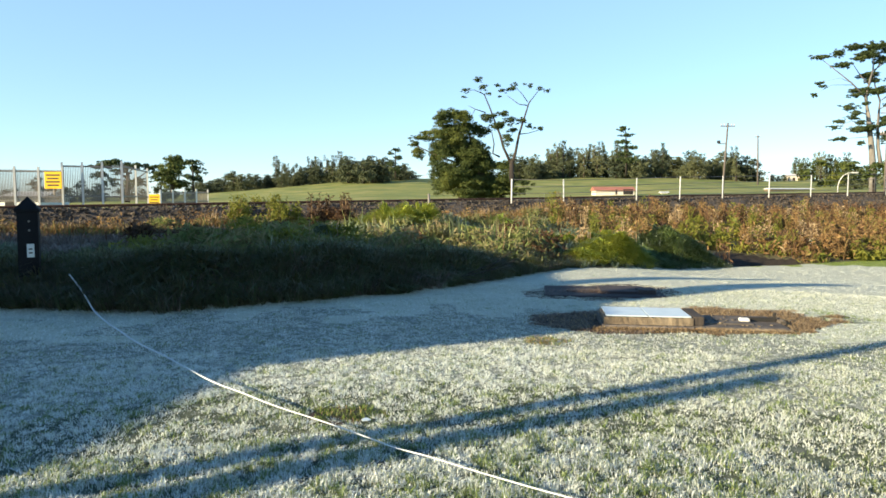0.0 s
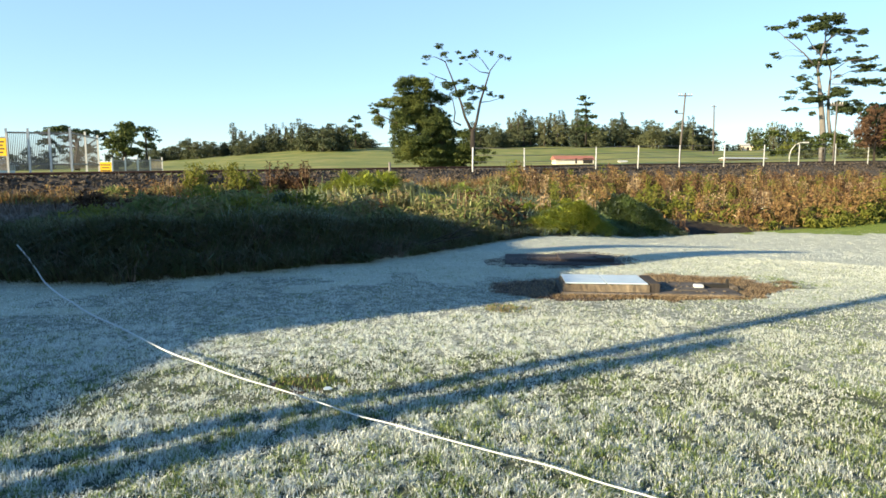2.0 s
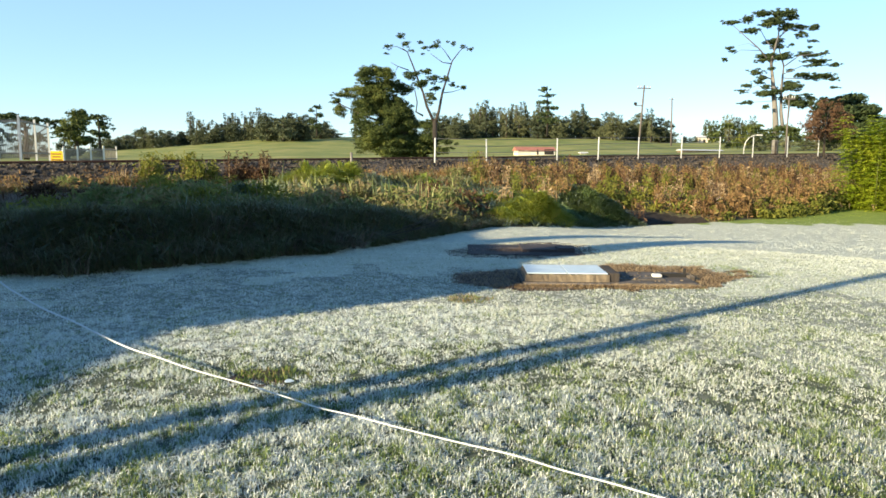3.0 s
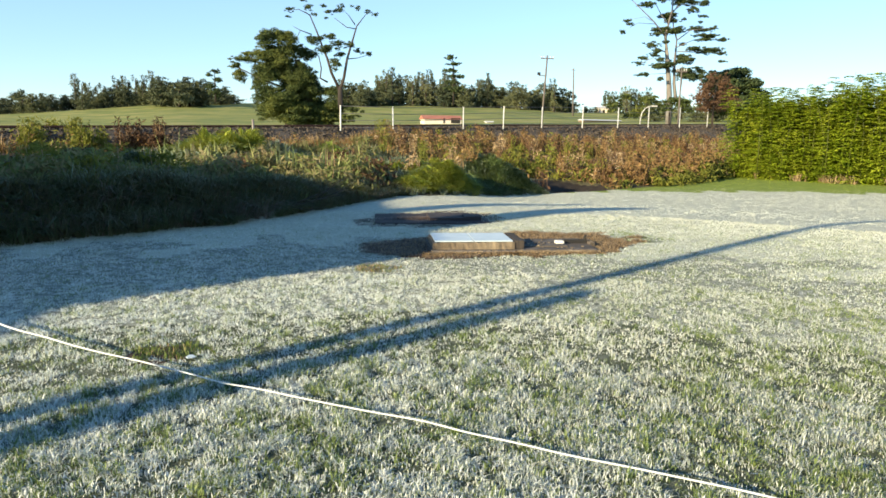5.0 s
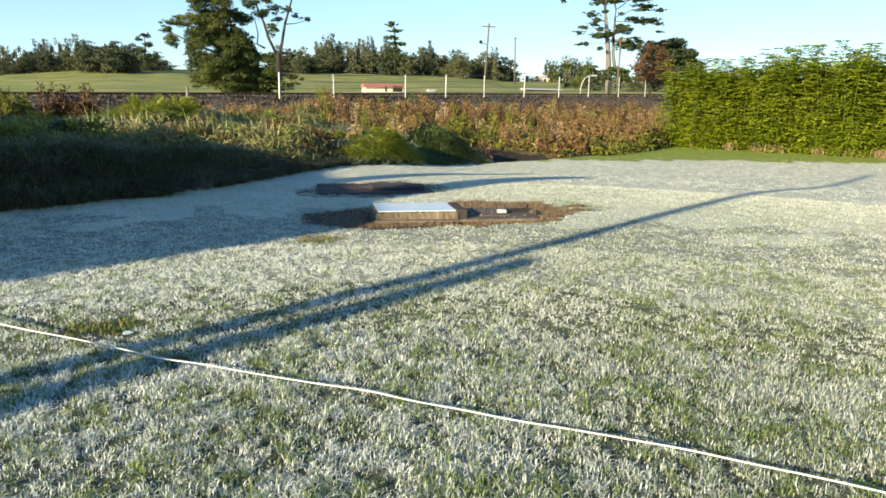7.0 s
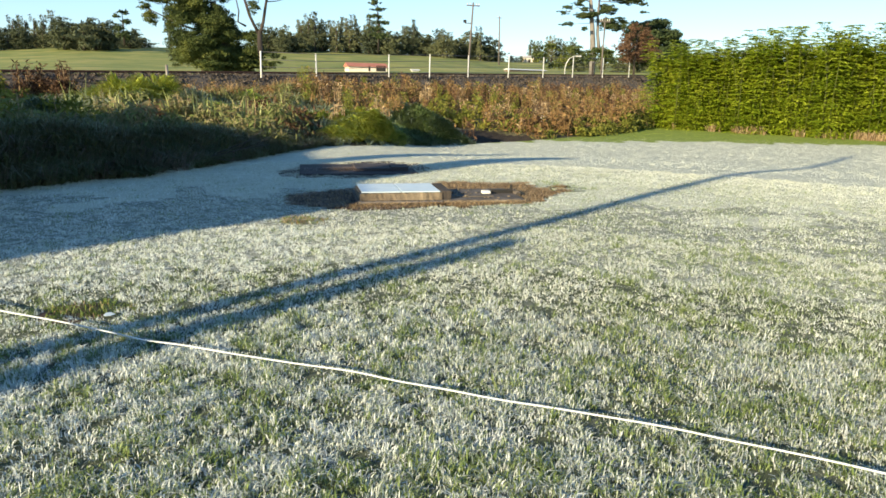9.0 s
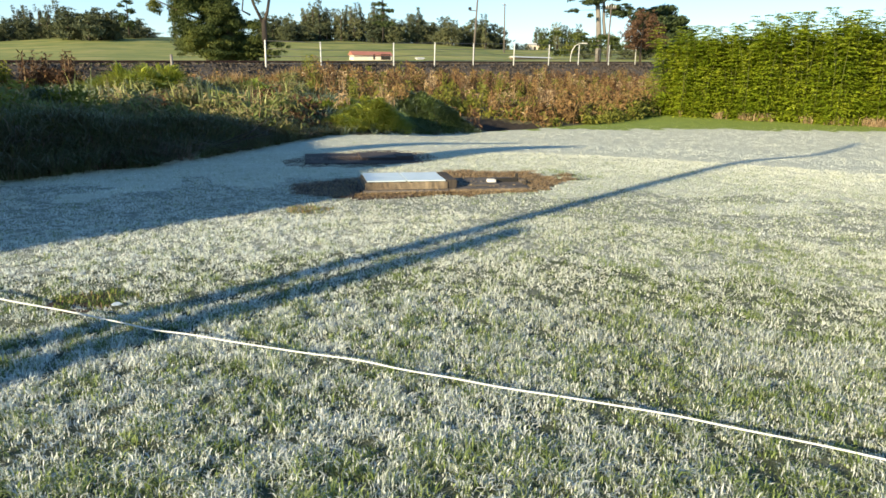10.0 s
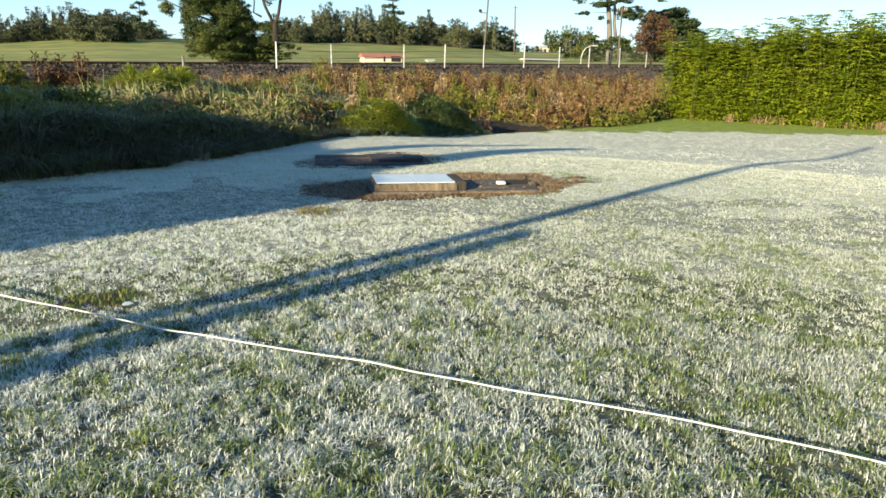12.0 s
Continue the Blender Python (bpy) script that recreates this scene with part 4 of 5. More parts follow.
# ---- railway fence of white posts and wire ----
fence = thing("railway_fence", (0, 0, 0), "white post and wire fence along the railway", "fence")
FENCE = [(-0.6, 0.75), (3.1, 1.38), (5.72, 1.35), (9.76, 1.42), (12.42, 1.50), (15.3, 1.52), (18.68, 1.58), (22.04, 1.59), (25.26, 1.65), (28.96, 1.70), (32.6, 1.73)]
tops = []
for x, h in FENCE:
    y = rail_line(x) - 2.0
    z = rail_height(x) - 0.52
    tops.append((x, y, z + h))
    if h > 1:
        part("post", tube([(x, y, z - 0.3), (x + random.uniform(-0.03, 0.03), y, z + h)], [0.038, 0.033], 8), WHITE, fence)
    else:
        part("post", tube([(x, y, z - 0.3), (x, y, z + h)], [0.05, 0.05], 8), GALV, fence)
for level in (0.03, 0.35, 0.65, 0.95):
    pts = [(x, y, z - level) for x, y, z in tops[1:]]
    part("wire", tube(pts, [0.013] * len(pts), 5), WIRE, fence)


# ---- palisade fences by the station ----
def palisade(a, b, height, rails, pales, label, posts=()):
    """Steel palisade between two foot points: posts, two rails, and one pale after another."""
    a, b = Vector(a), Vector(b)
    fen = thing("palisade_fence", (0, 0, 0), label, "fence", "palisade fences")
    turn = math.degrees(math.atan2(b.y - a.y, b.x - a.x))
    span = (b - a).length
    for z in (0.18, height - 0.2):
        mid = (a + b) / 2
        part("rail", box(span, 0.05, 0.06, (mid.x, mid.y, mid.z + z), turn=turn), GALV, fen)
    for k in range(posts + 1):
        p = a.lerp(b, k / posts)
        part("post", box(0.075, 0.075, height + 0.12, (p.x, p.y, p.z - 0.1), turn=turn), WHITE, fen)
    me = None
    for k in range(1, pales):
        p = a.lerp(b, k / pales)
        if me is None:
            bm = box(0.042, 0.02, height - 0.1)
            top = [q for q in bm.verts if q.co.z > height * 0.5]
            for q in top:
                q.co.x *= 0.4
            first = part("pale", bm, GALV, fen)
            me = first.data
            ob = first
        else:
            ob = new("pale", me)
            ob.parent = fen
        ob.matrix_basis = pose(p.x, p.y, p.z, 0, 0, turn)
    return fen


palisade((-18.50, 26.50, 1.57), (-15.29, 27.50, 1.55), 1.4, 2, 64, "tall steel palisade fence of pale posts and close bars", 4)
palisade((-15.35, 27.60, 1.55), (-13.37, 28.50, 1.62), 1.6, 2, 36, "tall steel palisade fence of pale posts and close bars", 3)
palisade((-13.41, 28.60, 1.62), (-14.68, 34.00, 1.59), 1.62, 2, 22, "tall steel palisade fence turning away from the railway", 2)
palisade((-14.87, 36.00, 1.32), (-13.35, 37.00, 1.38), 0.86, 2, 36, "low grey palisade fence", 3)
palisade((-13.39, 37.10, 1.38), (-14.11, 41.00, 1.42), 0.86, 2, 20, "low grey palisade fence", 1)


def sign(at, w, h, lines, label):
    sg = thing("warning_sign", (at[0], at[1], at[2]), label, "sign", "yellow warning signs")
    board = part("board", box(w, 0.03, h, (0, 0, -h / 2)), YELLOW, sg, bevel=0.006)
    for k in range(lines):
        z = h / 2 - h * (k + 1) / (lines + 1)
        part("writing_bar", box(w * (0.8 - 0.15 * (k % 2)), 0.004, h * 0.09, (0, -0.018, z - h * 0.045)), INK, board)
    part("stay", box(0.05, 0.04, 0.5, (0, 0.04, -0.25 - h / 2)), GALV, sg)
    return sg


sign((-15.32, 26.90, 2.43), 0.68, 0.66, 4, "yellow warning sign with dark lettering bars on the palisade")
sign((-14.71, 34.80, 1.68), 0.58, 0.55, 3, "yellow warning sign low by the palisade gap")


# ---- buildings far off ----
def shed(name, at, w, d, h, roof_h, wall, roof, label, turn=0.0, opening=None):
    b = thing(name, (at[0], at[1], float(land(at[0], at[1]))), label, "building", turn=turn)
    part("wall", box(w, d, h, (0, 0, -0.5)), wall, b)
    bm = bmesh.new()
    z0 = h - 0.5
    e = 0.25
    lo = [bm.verts.new(p) for p in ((-w / 2 - e, -d / 2 - e, z0), (w / 2 + e, -d / 2 - e, z0), (w / 2 + e, d / 2 + e, z0), (-w / 2 - e, d / 2 + e, z0))]
    hi = [bm.verts.new(p) for p in ((-w / 2 - e, 0, z0 + roof_h), (w / 2 + e, 0, z0 + roof_h))]
    for q in ((lo[0], lo[1], hi[1], hi[0]), (lo[2], lo[3], hi[0], hi[1]), (lo[0], hi[0], lo[3]), (lo[1], lo[2], hi[1]), (lo[3], lo[2], lo[1], lo[0])):
        bm.faces.new(q)
    part("roof", bm, roof, b)
    for x0, ww, hh in opening or ():
        part("doorway", box(ww, 0.06, hh, (x0, -d / 2 - 0.02, 0.1)), DARK, b)
    return b


shed("farm_shed", (30.27, 122.00, 2.07), 6.8, 3.5, 1.3, 0.7, CREAM, REDROOF, "long cream farm shed with a red iron roof", 0, [(2.3, 1.7, 0.95), (0.2, 0.3, 0.9)])
shed("farmhouse", (142.13, 275.00, 9.45), 8, 6, 2.4, 1.0, CREAM, PALEROOF, "distant low house with a pale roof", -10, [(-2, 1, 1.2), (1.5, 1.4, 1.2)])
shed("long_shed", (75.99, 150.00, 3.91), 11, 2, 0.8, 0.25, CONCRETE_PALE, PALEROOF, "long low pale shed beyond the railway", 12, [])
shed("station_shed", (-31.0, 52.00, 1.37), 2.9, 4.0, 1.75, 0.5, WHITE, PALEROOF, "small white building with a pale gable roof", 0, [(-0.7, 0.7, 0.9), (0.6, 0.8, 0.9)])
shed("hut", (40.40, 125.00, 2.91), 1.2, 0.8, 0.7, 0.2, WHITE, PALEROOF, "tiny pale hut in the pasture")
shed("hill_house", (73.19, 290.00, 14.17), 7, 5, 2.6, 1.2, WHITE, PALEROOF, "white house among the far trees")

# ---- poles ----
px0 = (30.59, 75.00, 1.52)
pylon = pole("power_pole", px0, 8.6, 0.125, "tall leaning timber power pole with a crossarm", 1.6, (0.45, 0.0))
part("bracket", box(0.75, 0.08, 0.1, (-0.15, 0, 6.3)), TIMBER, pylon, bevel=0.01)
part("switch_box", box(0.32, 0.2, 0.3, (-0.5, 0, 6.4)), DARK, pylon, bevel=0.02)
ob = pole("power_pole", (68.99, 150.00, 5.51), 10.5, 0.2, "tall grey timber pole in the distance", 1.2, (-0.3, 0))
ob = pole("power_pole", (33.57, 52.00, 2.10), 4.9, 0.07, "slim pole with a crossarm beside the pine", 1.0, (0.0, 0))
lp = (27.71, 48.00, 2.66)
lamp = thing("street_lamp", (lp[0], lp[1], lp[2] - 0.6), "pale curved street lamp arm beyond the railway", "lamp")
part("pole", tube([(0, 0, -1.0), (0.0, 0, 0.6), (0.1, 0, 1.0), (0.35, 0, 1.35), (0.7, 0, 1.52), (1.0, 0, 1.54)], [0.035, 0.035, 0.035, 0.03, 0.03, 0.028], 8), WHITE, lamp)
part("head", box(0.42, 0.16, 0.09, (1.15, 0, 1.5)), WHITE, lamp, bevel=0.02)


# ---- trees ----
def shingles(centres, normals, size, r=rng, long=1.6):
    """Leaf quads that lie roughly across their normals."""
    n = len(centres)
    normals = normals + r.normal(0, 0.6, (n, 3))
    u = np.cross(normals, r.normal(size=(n, 3)))
    u /= np.linalg.norm(u, axis=1)[:, None] + 1e-6
    w = np.cross(normals, u)
    w /= np.linalg.norm(w, axis=1)[:, None] + 1e-6
    sz = (size * r.uniform(0.6, 1.3, n))[:, None]
    u, w = u * sz * long, w * sz * 0.6
    v = np.stack([centres - u, centres - w, centres + u, centres + w], 1).reshape(-1, 3)
    return v, np.arange(n)[:, None] * 4 + np.array([0, 1, 2, 3])


def crown(clumps, leaf, depth=1.0, cover=1.0, balls=1.0, r=rng):
    """Foliage pads: x, height, half width, half height; each pad is a ragged group of small boughs, leafy on top and thin below."""
    spots, ways = [], []
    for x, z, rx, rz in clumps:
        rx, rz = rx * 1.12, rz * 1.2
        m = int(np.clip(balls * (8 + 11 * rx * max(rz, 0.25)), 7, 60))
        off = r.normal(size=(m, 3))
        off /= np.linalg.norm(off, axis=1)[:, None]
        off *= r.uniform(0.2, 1.2, (m, 1))
        y0 = r.uniform(-1, 1) * depth
        b = (0.13 * rx + 0.22 * rz) * r.uniform(0.45, 1.4, m)
        b = b * np.where(np.linalg.norm(off, axis=1) > 0.8, 0.65, 1.0)
        sub = np.stack([x + off[:, 0] * (rx - 0.3 * b), y0 + off[:, 1] * rx * 0.9, z + off[:, 2] * rz * 0.8], 1)
        for c, q in zip(sub, b):
            n = int(cover * 5.5 * q * q / (leaf * leaf)) + 3
            d = r.normal(size=(n, 3))
            d[:, 2] = np.where(r.uniform(size=n) < 0.75, abs(d[:, 2]), d[:, 2])
            d /= np.linalg.norm(d, axis=1)[:, None]
            squash = np.array([1.25, 1.25, min(1.0, 0.45 + 0.5 * rz / rx)])
            spots.append(c + d * squash * q * r.uniform(0.45, 1.3, (n, 1)))
            ways.append(d / squash)
    return shingles(np.concatenate(spots), np.concatenate(ways), leaf, r)


def tree(name, at, label, clumps, limbs, leaf, bark, foliage, depth=1.0, cover=1.0, balls=1.0):
    """limbs: lists of (x, y, z, radius)."""
    t = thing(name, at, label, "tree")
    part("trunk", tube([p[:3] for p in limbs[0]], [p[3] for p in limbs[0]], 9), bark, t)
    for limb in limbs[1:]:
        part("limb", tube([p[:3] for p in limb], [p[3] for p in limb], 6), bark, t)
    v, f = crown(clumps, leaf, depth, cover, balls)
    if name == "far_tree":
        v = v.reshape(-1, 4, 3)[:, :3].reshape(-1, 3)
        f = np.arange(len(v)).reshape(-1, 3)
    raw_mesh("crown", v, f, foliage, t)
    return t


def limbs_to(clumps, trunk_x, r0, low=0.35):
    """A limb from the trunk to each clump."""
    out = []
    for x, z, rx, rz in clumps:
        z0 = z * random.uniform(low, 0.85)
        y = random.uniform(-0.6, 0.6)
        out.append([(trunk_x, 0, z0, r0), ((trunk_x + x) / 2, y * 0.5, (z0 + z) / 2 - 0.15, r0 * 0.7), (x, y, z, r0 * 0.35)])
    return out


cy_clumps = [(-2.6, 7.9, 1.31, 0.6), (-1.7, 7.5, 0.96, 0.6), (-3.3, 7.3, 0.96, 0.6), (-5.3, 5.8, 1.05, 0.35), (-6.0, 5.3, 0.49, 0.38), (-5.7, 4.5, 0.61, 0.61), (-4.7, 6.1, 0.7, 0.48), (-2.8, 6.1, 1.57, 0.95), (-1.1, 6.8, 1.22, 0.52), (-0.0, 6.6, 0.96, 0.52), (-2.1, 5.0, 1.58, 0.95), (-3.7, 4.7, 0.88, 1.04), (-3.5, 2.9, 1.05, 1.05), (-3.5, 1.4, 0.97, 0.88), (-2.5, 2.2, 1.23, 1.05), (-0.9, 4.0, 1.58, 1.04), (-1.1, 2.2, 1.41, 1.22), (0.5, 3.3, 1.05, 1.05), (0.7, 1.5, 1.41, 1.05), (2.1, 1.7, 1.06, 1.05), (3.3, 2.2, 0.97, 0.28), (3.9, 1.8, 0.88, 0.25), (3.5, 1.1, 0.88, 0.35), (-1.2, 0.8, 1.58, 0.53), (1.2, 0.8, 1.23, 0.53), (-4.2, 4.2, 0.44, 0.7), (-0.4, 5.0, 0.96, 0.78), (1.9, 3.1, 0.7, 0.7)]
cy_clumps += [(0.9, 2.1, 1.0, 0.8), (2.2, 1.5, 0.9, 0.5), (3.0, 0.9, 0.8, 0.3), (0.3, 4.4, 0.7, 0.5), (-2.6, 4.6, 1.0, 0.8), (-2.2, 2.6, 1.2, 0.9), (0.2, 3.2, 0.9, 0.8), (-0.8, 1.6, 1.3, 0.8), (1.2, 1.0, 1.2, 0.6)]
tree("cypress_tree", (3.39, 62.00, 1.43), "broad dense dark green macrocarpa cypress beyond the railway", cy_clumps, [[(0, 0, 0, 0.5), (0, 0, 3, 0.4), (-0.8, 0, 6, 0.2)], [(-1.6, -0.8, -0.2, 0.3), (-1.9, -0.5, 1.2, 0.25), (-2.4, 0, 3.5, 0.12)]] + limbs_to(cy_clumps[::2], -0.8, 0.11), 0.052, DARKBARK, CYPRESS, 1.6, 0.85, 1.5)
pn_clumps = [(-2.9, 10.3, 0.41, 0.24), (-2.4, 9.7, 0.29, 0.32), (-3.9, 9.5, 0.36, 0.24), (-4.1, 8.9, 0.24, 0.13), (-2.0, 9.2, 0.36, 0.13), (-1.3, 9.8, 0.29, 0.14), (-0.9, 9.4, 0.49, 0.16), (-0.2, 9.6, 0.49, 0.32), (0.2, 9.9, 0.29, 0.16), (-1.1, 8.9, 0.2, 0.1), (1.5, 9.9, 0.23, 0.22), (1.0, 9.9, 0.13, 0.1), (2.3, 9.6, 0.29, 0.19), (3.0, 9.4, 0.26, 0.19), (-1.8, 7.4, 0.82, 0.32), (-0.7, 7.5, 0.57, 0.29), (-0.0, 7.0, 0.74, 0.29), (0.8, 6.9, 0.49, 0.29), (1.5, 6.5, 0.49, 0.24), (2.4, 6.3, 0.36, 0.19), (-0.9, 6.5, 0.74, 0.4), (-0.0, 6.1, 0.49, 0.24), (-0.5, 5.4, 0.49, 0.41), (-1.5, 6.3, 0.65, 0.32), (-2.2, 7.0, 0.49, 0.32), (-0.4, 4.9, 0.36, 0.19)]
pn_limbs = [
    [(0.0, 0.0, -0.2, 0.24), (-0.0, 0.0, 2.1, 0.21), (0.0, 0.0, 3.6, 0.18)],
    [(0.0, 0.0, 3.2, 0.14), (-0.7, 0.05, 4.7, 0.122), (-1.0, 0.1, 5.8, 0.103), (-1.4, 0.15, 6.8, 0.085), (-1.8, 0.2, 7.9, 0.067), (-2.3, 0.25, 9.1, 0.048), (-2.7, 0.3, 9.4, 0.03)],
    [(0.0, -0.0, 3.2, 0.16), (0.3, -0.04, 4.2, 0.134), (0.6, -0.08, 5.8, 0.108), (1.0, -0.12, 7.1, 0.082), (1.4, -0.16, 8.4, 0.056), (2.1, -0.2, 9.3, 0.03)],
    [(1.4, 0.0, 8.2, 0.05), (0.6, 0.0, 8.3, 0.035), (-0.4, 0.0, 9.0, 0.02)],
    [(1.3, 0.0, 8.5, 0.045), (0.8, 0.0, 9.2, 0.03), (0.4, 0.0, 9.6, 0.015)],
    [(-2.2, 0.0, 7.6, 0.05), (-3.1, 0.0, 7.9, 0.033), (-3.7, 0.0, 8.2, 0.015)],
    [(-1.0, 0.0, 3.9, 0.09), (-1.6, 0.0, 4.2, 0.073), (-1.5, 0.0, 5.0, 0.057), (-1.7, 0.0, 6.0, 0.04)],
    [(0.6, 0.0, 5.8, 0.05), (1.4, 0.0, 5.9, 0.035), (2.4, 0.0, 6.2, 0.02)],
    [(-2.3, 0.0, 9.1, 0.04), (-3.2, 0.0, 9.5, 0.028), (-3.9, 0.0, 9.4, 0.015)],
    [(-3.1, 0.0, 7.9, 0.03), (-3.5, 0.0, 7.1, 0.012)],
    [(-0.9, 0.0, 5.4, 0.05), (-0.0, 0.0, 5.7, 0.035), (0.1, 0.0, 6.1, 0.02)],
    [(2.1, 0.0, 9.3, 0.03), (2.4, 0.0, 9.6, 0.021), (3.0, 0.0, 9.4, 0.012)],
]
tree("pine_tree", (5.81, 58.00, 1.44), "gaunt pine with a forked bare top and flat foliage pads", pn_clumps, pn_limbs, 0.046, DARKBARK, NEEDLE, 0.5, 0.8, 1.6)
rp_clumps = [(-6.0, 12.0, 1.02, 0.23), (-4.3, 12.3, 0.51, 0.47), (-3.7, 11.2, 0.82, 0.34), (-2.6, 13.0, 0.92, 0.34), (-2.1, 13.3, 0.41, 0.23), (-0.7, 13.0, 1.03, 0.42), (0.1, 13.1, 0.72, 0.34), (0.7, 12.6, 0.52, 0.38), (-1.5, 12.2, 0.82, 0.42), (-2.5, 11.8, 0.82, 0.38), (0.4, 11.8, 0.83, 0.38), (2.0, 11.9, 0.83, 0.34), (3.3, 11.7, 0.73, 0.29), (2.3, 11.0, 0.62, 0.34), (3.8, 10.5, 0.58, 0.13), (-0.5, 12.4, 0.93, 0.38), (-0.4, 10.4, 0.93, 0.38), (-0.1, 9.8, 0.83, 0.23), (1.5, 10.1, 0.31, 0.15), (3.4, 9.8, 0.25, 0.15), (-5.6, 9.6, 0.57, 0.15), (-5.8, 9.0, 0.45, 0.15), (-6.6, 8.2, 0.29, 0.23), (2.6, 9.1, 0.83, 0.23), (3.9, 9.0, 1.04, 0.29), (4.9, 9.2, 0.46, 0.23), (-0.2, 8.6, 1.35, 0.38), (-1.7, 8.8, 0.93, 0.34), (-2.3, 8.2, 0.72, 0.19), (3.3, 8.4, 0.94, 0.19), (4.8, 8.4, 1.15, 0.19), (6.1, 8.0, 0.84, 0.19), (3.8, 7.9, 0.94, 0.15), (-2.6, 7.1, 0.93, 0.27), (-1.6, 7.3, 0.41, 0.23), (1.5, 7.4, 0.37, 0.19), (2.4, 6.8, 0.94, 0.27), (4.1, 6.7, 1.15, 0.35), (5.1, 6.8, 0.95, 0.31), (5.8, 6.4, 0.63, 0.19), (-2.5, 6.3, 0.62, 0.29), (-3.3, 5.7, 0.62, 0.23), (-1.9, 6.1, 0.62, 0.23), (-3.8, 5.1, 0.58, 0.23), (-1.9, 5.5, 0.62, 0.19), (-1.2, 4.9, 1.25, 0.35), (-2.0, 4.7, 0.62, 0.23), (1.6, 6.0, 0.94, 0.29), (1.5, 5.5, 1.25, 0.39), (5.7, 5.5, 0.53, 0.12), (-4.0, 3.8, 0.62, 0.14), (-3.2, 3.9, 0.41, 0.23), (-1.7, 3.4, 0.42, 0.23), (2.5, 4.7, 0.46, 0.2), (0.9, 4.3, 1.26, 0.29), (3.4, 4.4, 0.63, 0.35), (1.8, 3.8, 1.47, 0.49)]
rp_limbs = [
    [(0.0, 0.0, -2.2, 0.351), (-0.1, 0.0, 1.2, 0.328), (-0.3, 0.0, 3.0, 0.286), (-0.6, 0.0, 4.9, 0.245), (-0.8, 0.0, 6.3, 0.204), (-1.1, 0.0, 8.0, 0.163), (-0.8, 0.0, 9.5, 0.122), (-0.5, 0.0, 10.9, 0.080), (-0.5, 0.0, 12.4, 0.039)],
    [(0.7, 0.0, 1.2, 0.203), (0.4, 0.07, 3.0, 0.176), (0.3, 0.13, 5.3, 0.148), (0.4, 0.2, 6.5, 0.121), (0.5, 0.27, 7.8, 0.094), (-0.0, 0.33, 9.2, 0.066), (-0.3, 0.4, 10.7, 0.039)],
    [(1.2, -0.0, 2.2, 0.094), (1.1, -0.3, 3.8, 0.066), (0.9, -0.6, 4.9, 0.039)],
    [(-1.1, 0.0, 8.0, 0.094), (-2.6, 0.0, 9.5, 0.070), (-4.2, 0.0, 10.7, 0.047), (-5.8, 0.0, 11.9, 0.023)],
    [(-0.8, 0.0, 9.3, 0.070), (-1.8, 0.0, 10.3, 0.047), (-2.7, 0.0, 11.6, 0.023)],
    [(-0.5, 0.0, 10.7, 0.070), (0.6, 0.0, 11.5, 0.047), (3.1, 0.0, 11.6, 0.023)],
    [(0.5, -0.0, 7.8, 0.070), (1.8, -0.25, 8.8, 0.047), (4.7, -0.5, 9.2, 0.023)],
    [(0.5, 0.0, 6.5, 0.070), (2.4, 0.0, 6.5, 0.047), (5.8, 0.0, 6.7, 0.023)],
    [(-0.8, 0.0, 6.3, 0.070), (-2.2, 0.0, 6.8, 0.047), (-3.2, 0.0, 7.1, 0.023)],
    [(-0.7, 0.0, 5.3, 0.055), (-2.5, 0.0, 5.7, 0.039), (-3.9, 0.0, 5.1, 0.023)],
    [(0.3, 0.0, 6.9, 0.055), (2.7, 0.3, 7.9, 0.037), (6.1, 0.6, 8.0, 0.020)],
    [(-2.3, 0.0, 9.3, 0.039), (-4.6, 0.0, 9.3, 0.026), (-6.6, 0.0, 8.2, 0.012)],
    [(-0.5, 0.0, 4.1, 0.039), (-2.0, 0.0, 4.0, 0.027), (-4.0, 0.0, 3.8, 0.016)],
    [(-0.3, 0.0, 10.7, 0.055), (0.4, 0.0, 11.8, 0.037), (2.0, 0.0, 12.1, 0.020)],
    [(-2.6, 0.0, 9.5, 0.031), (-3.8, 0.0, 10.0, 0.022), (-5.6, 0.0, 9.6, 0.012)],
]
tree("pine_tree", (43.99, 70.00, 4.06), "tall old pine with pale trunks and layered foliage pads", rp_clumps, rp_limbs, 0.066, BARK, NEEDLE, 0.9, 0.95, 2.5)
sp_clumps = [(-1.5, 12.7, 1.6, 0.4), (0.1, 11.2, 1.9, 0.4), (-0.8, 9.3, 2.2, 0.5), (0.6, 7.8, 2.2, 0.5), (-0.4, 6.2, 2.5, 0.5), (0.5, 4.4, 2.8, 0.8), (-1.2, 13.4, 1.1, 0.3)]
tree("pine_tree", (50.80, 190.00, 8.59), "thin layered pine on the skyline", sp_clumps, [[(0, 0, 0, 0.3), (0, 0, 7, 0.22), (-0.5, 0, 13, 0.08)]] + limbs_to(sp_clumps, 0, 0.09, 0.9), 0.3, DARKBARK, NEEDLE, 0.5, 0.8, 1.0)
sk_clumps = [(-2.1, 9.2, 1.5, 0.6), (0.1, 10.4, 1.7, 0.6), (1.1, 7.5, 1.9, 0.8), (-1.1, 5.3, 1.9, 1.1), (0.4, 3.2, 2.1, 1.3)]
tree("pine_tree", (-18.02, 260.00, 10.52), "thin bare pine among the far trees", sk_clumps, [[(0, 0, 0, 0.3), (0, 0, 6, 0.2), (0, 0, 11, 0.08)]] + limbs_to(sk_clumps, 0, 0.1, 0.8), 0.32, DARKBARK, NEEDLE, 0.5, 0.6, 1.0)
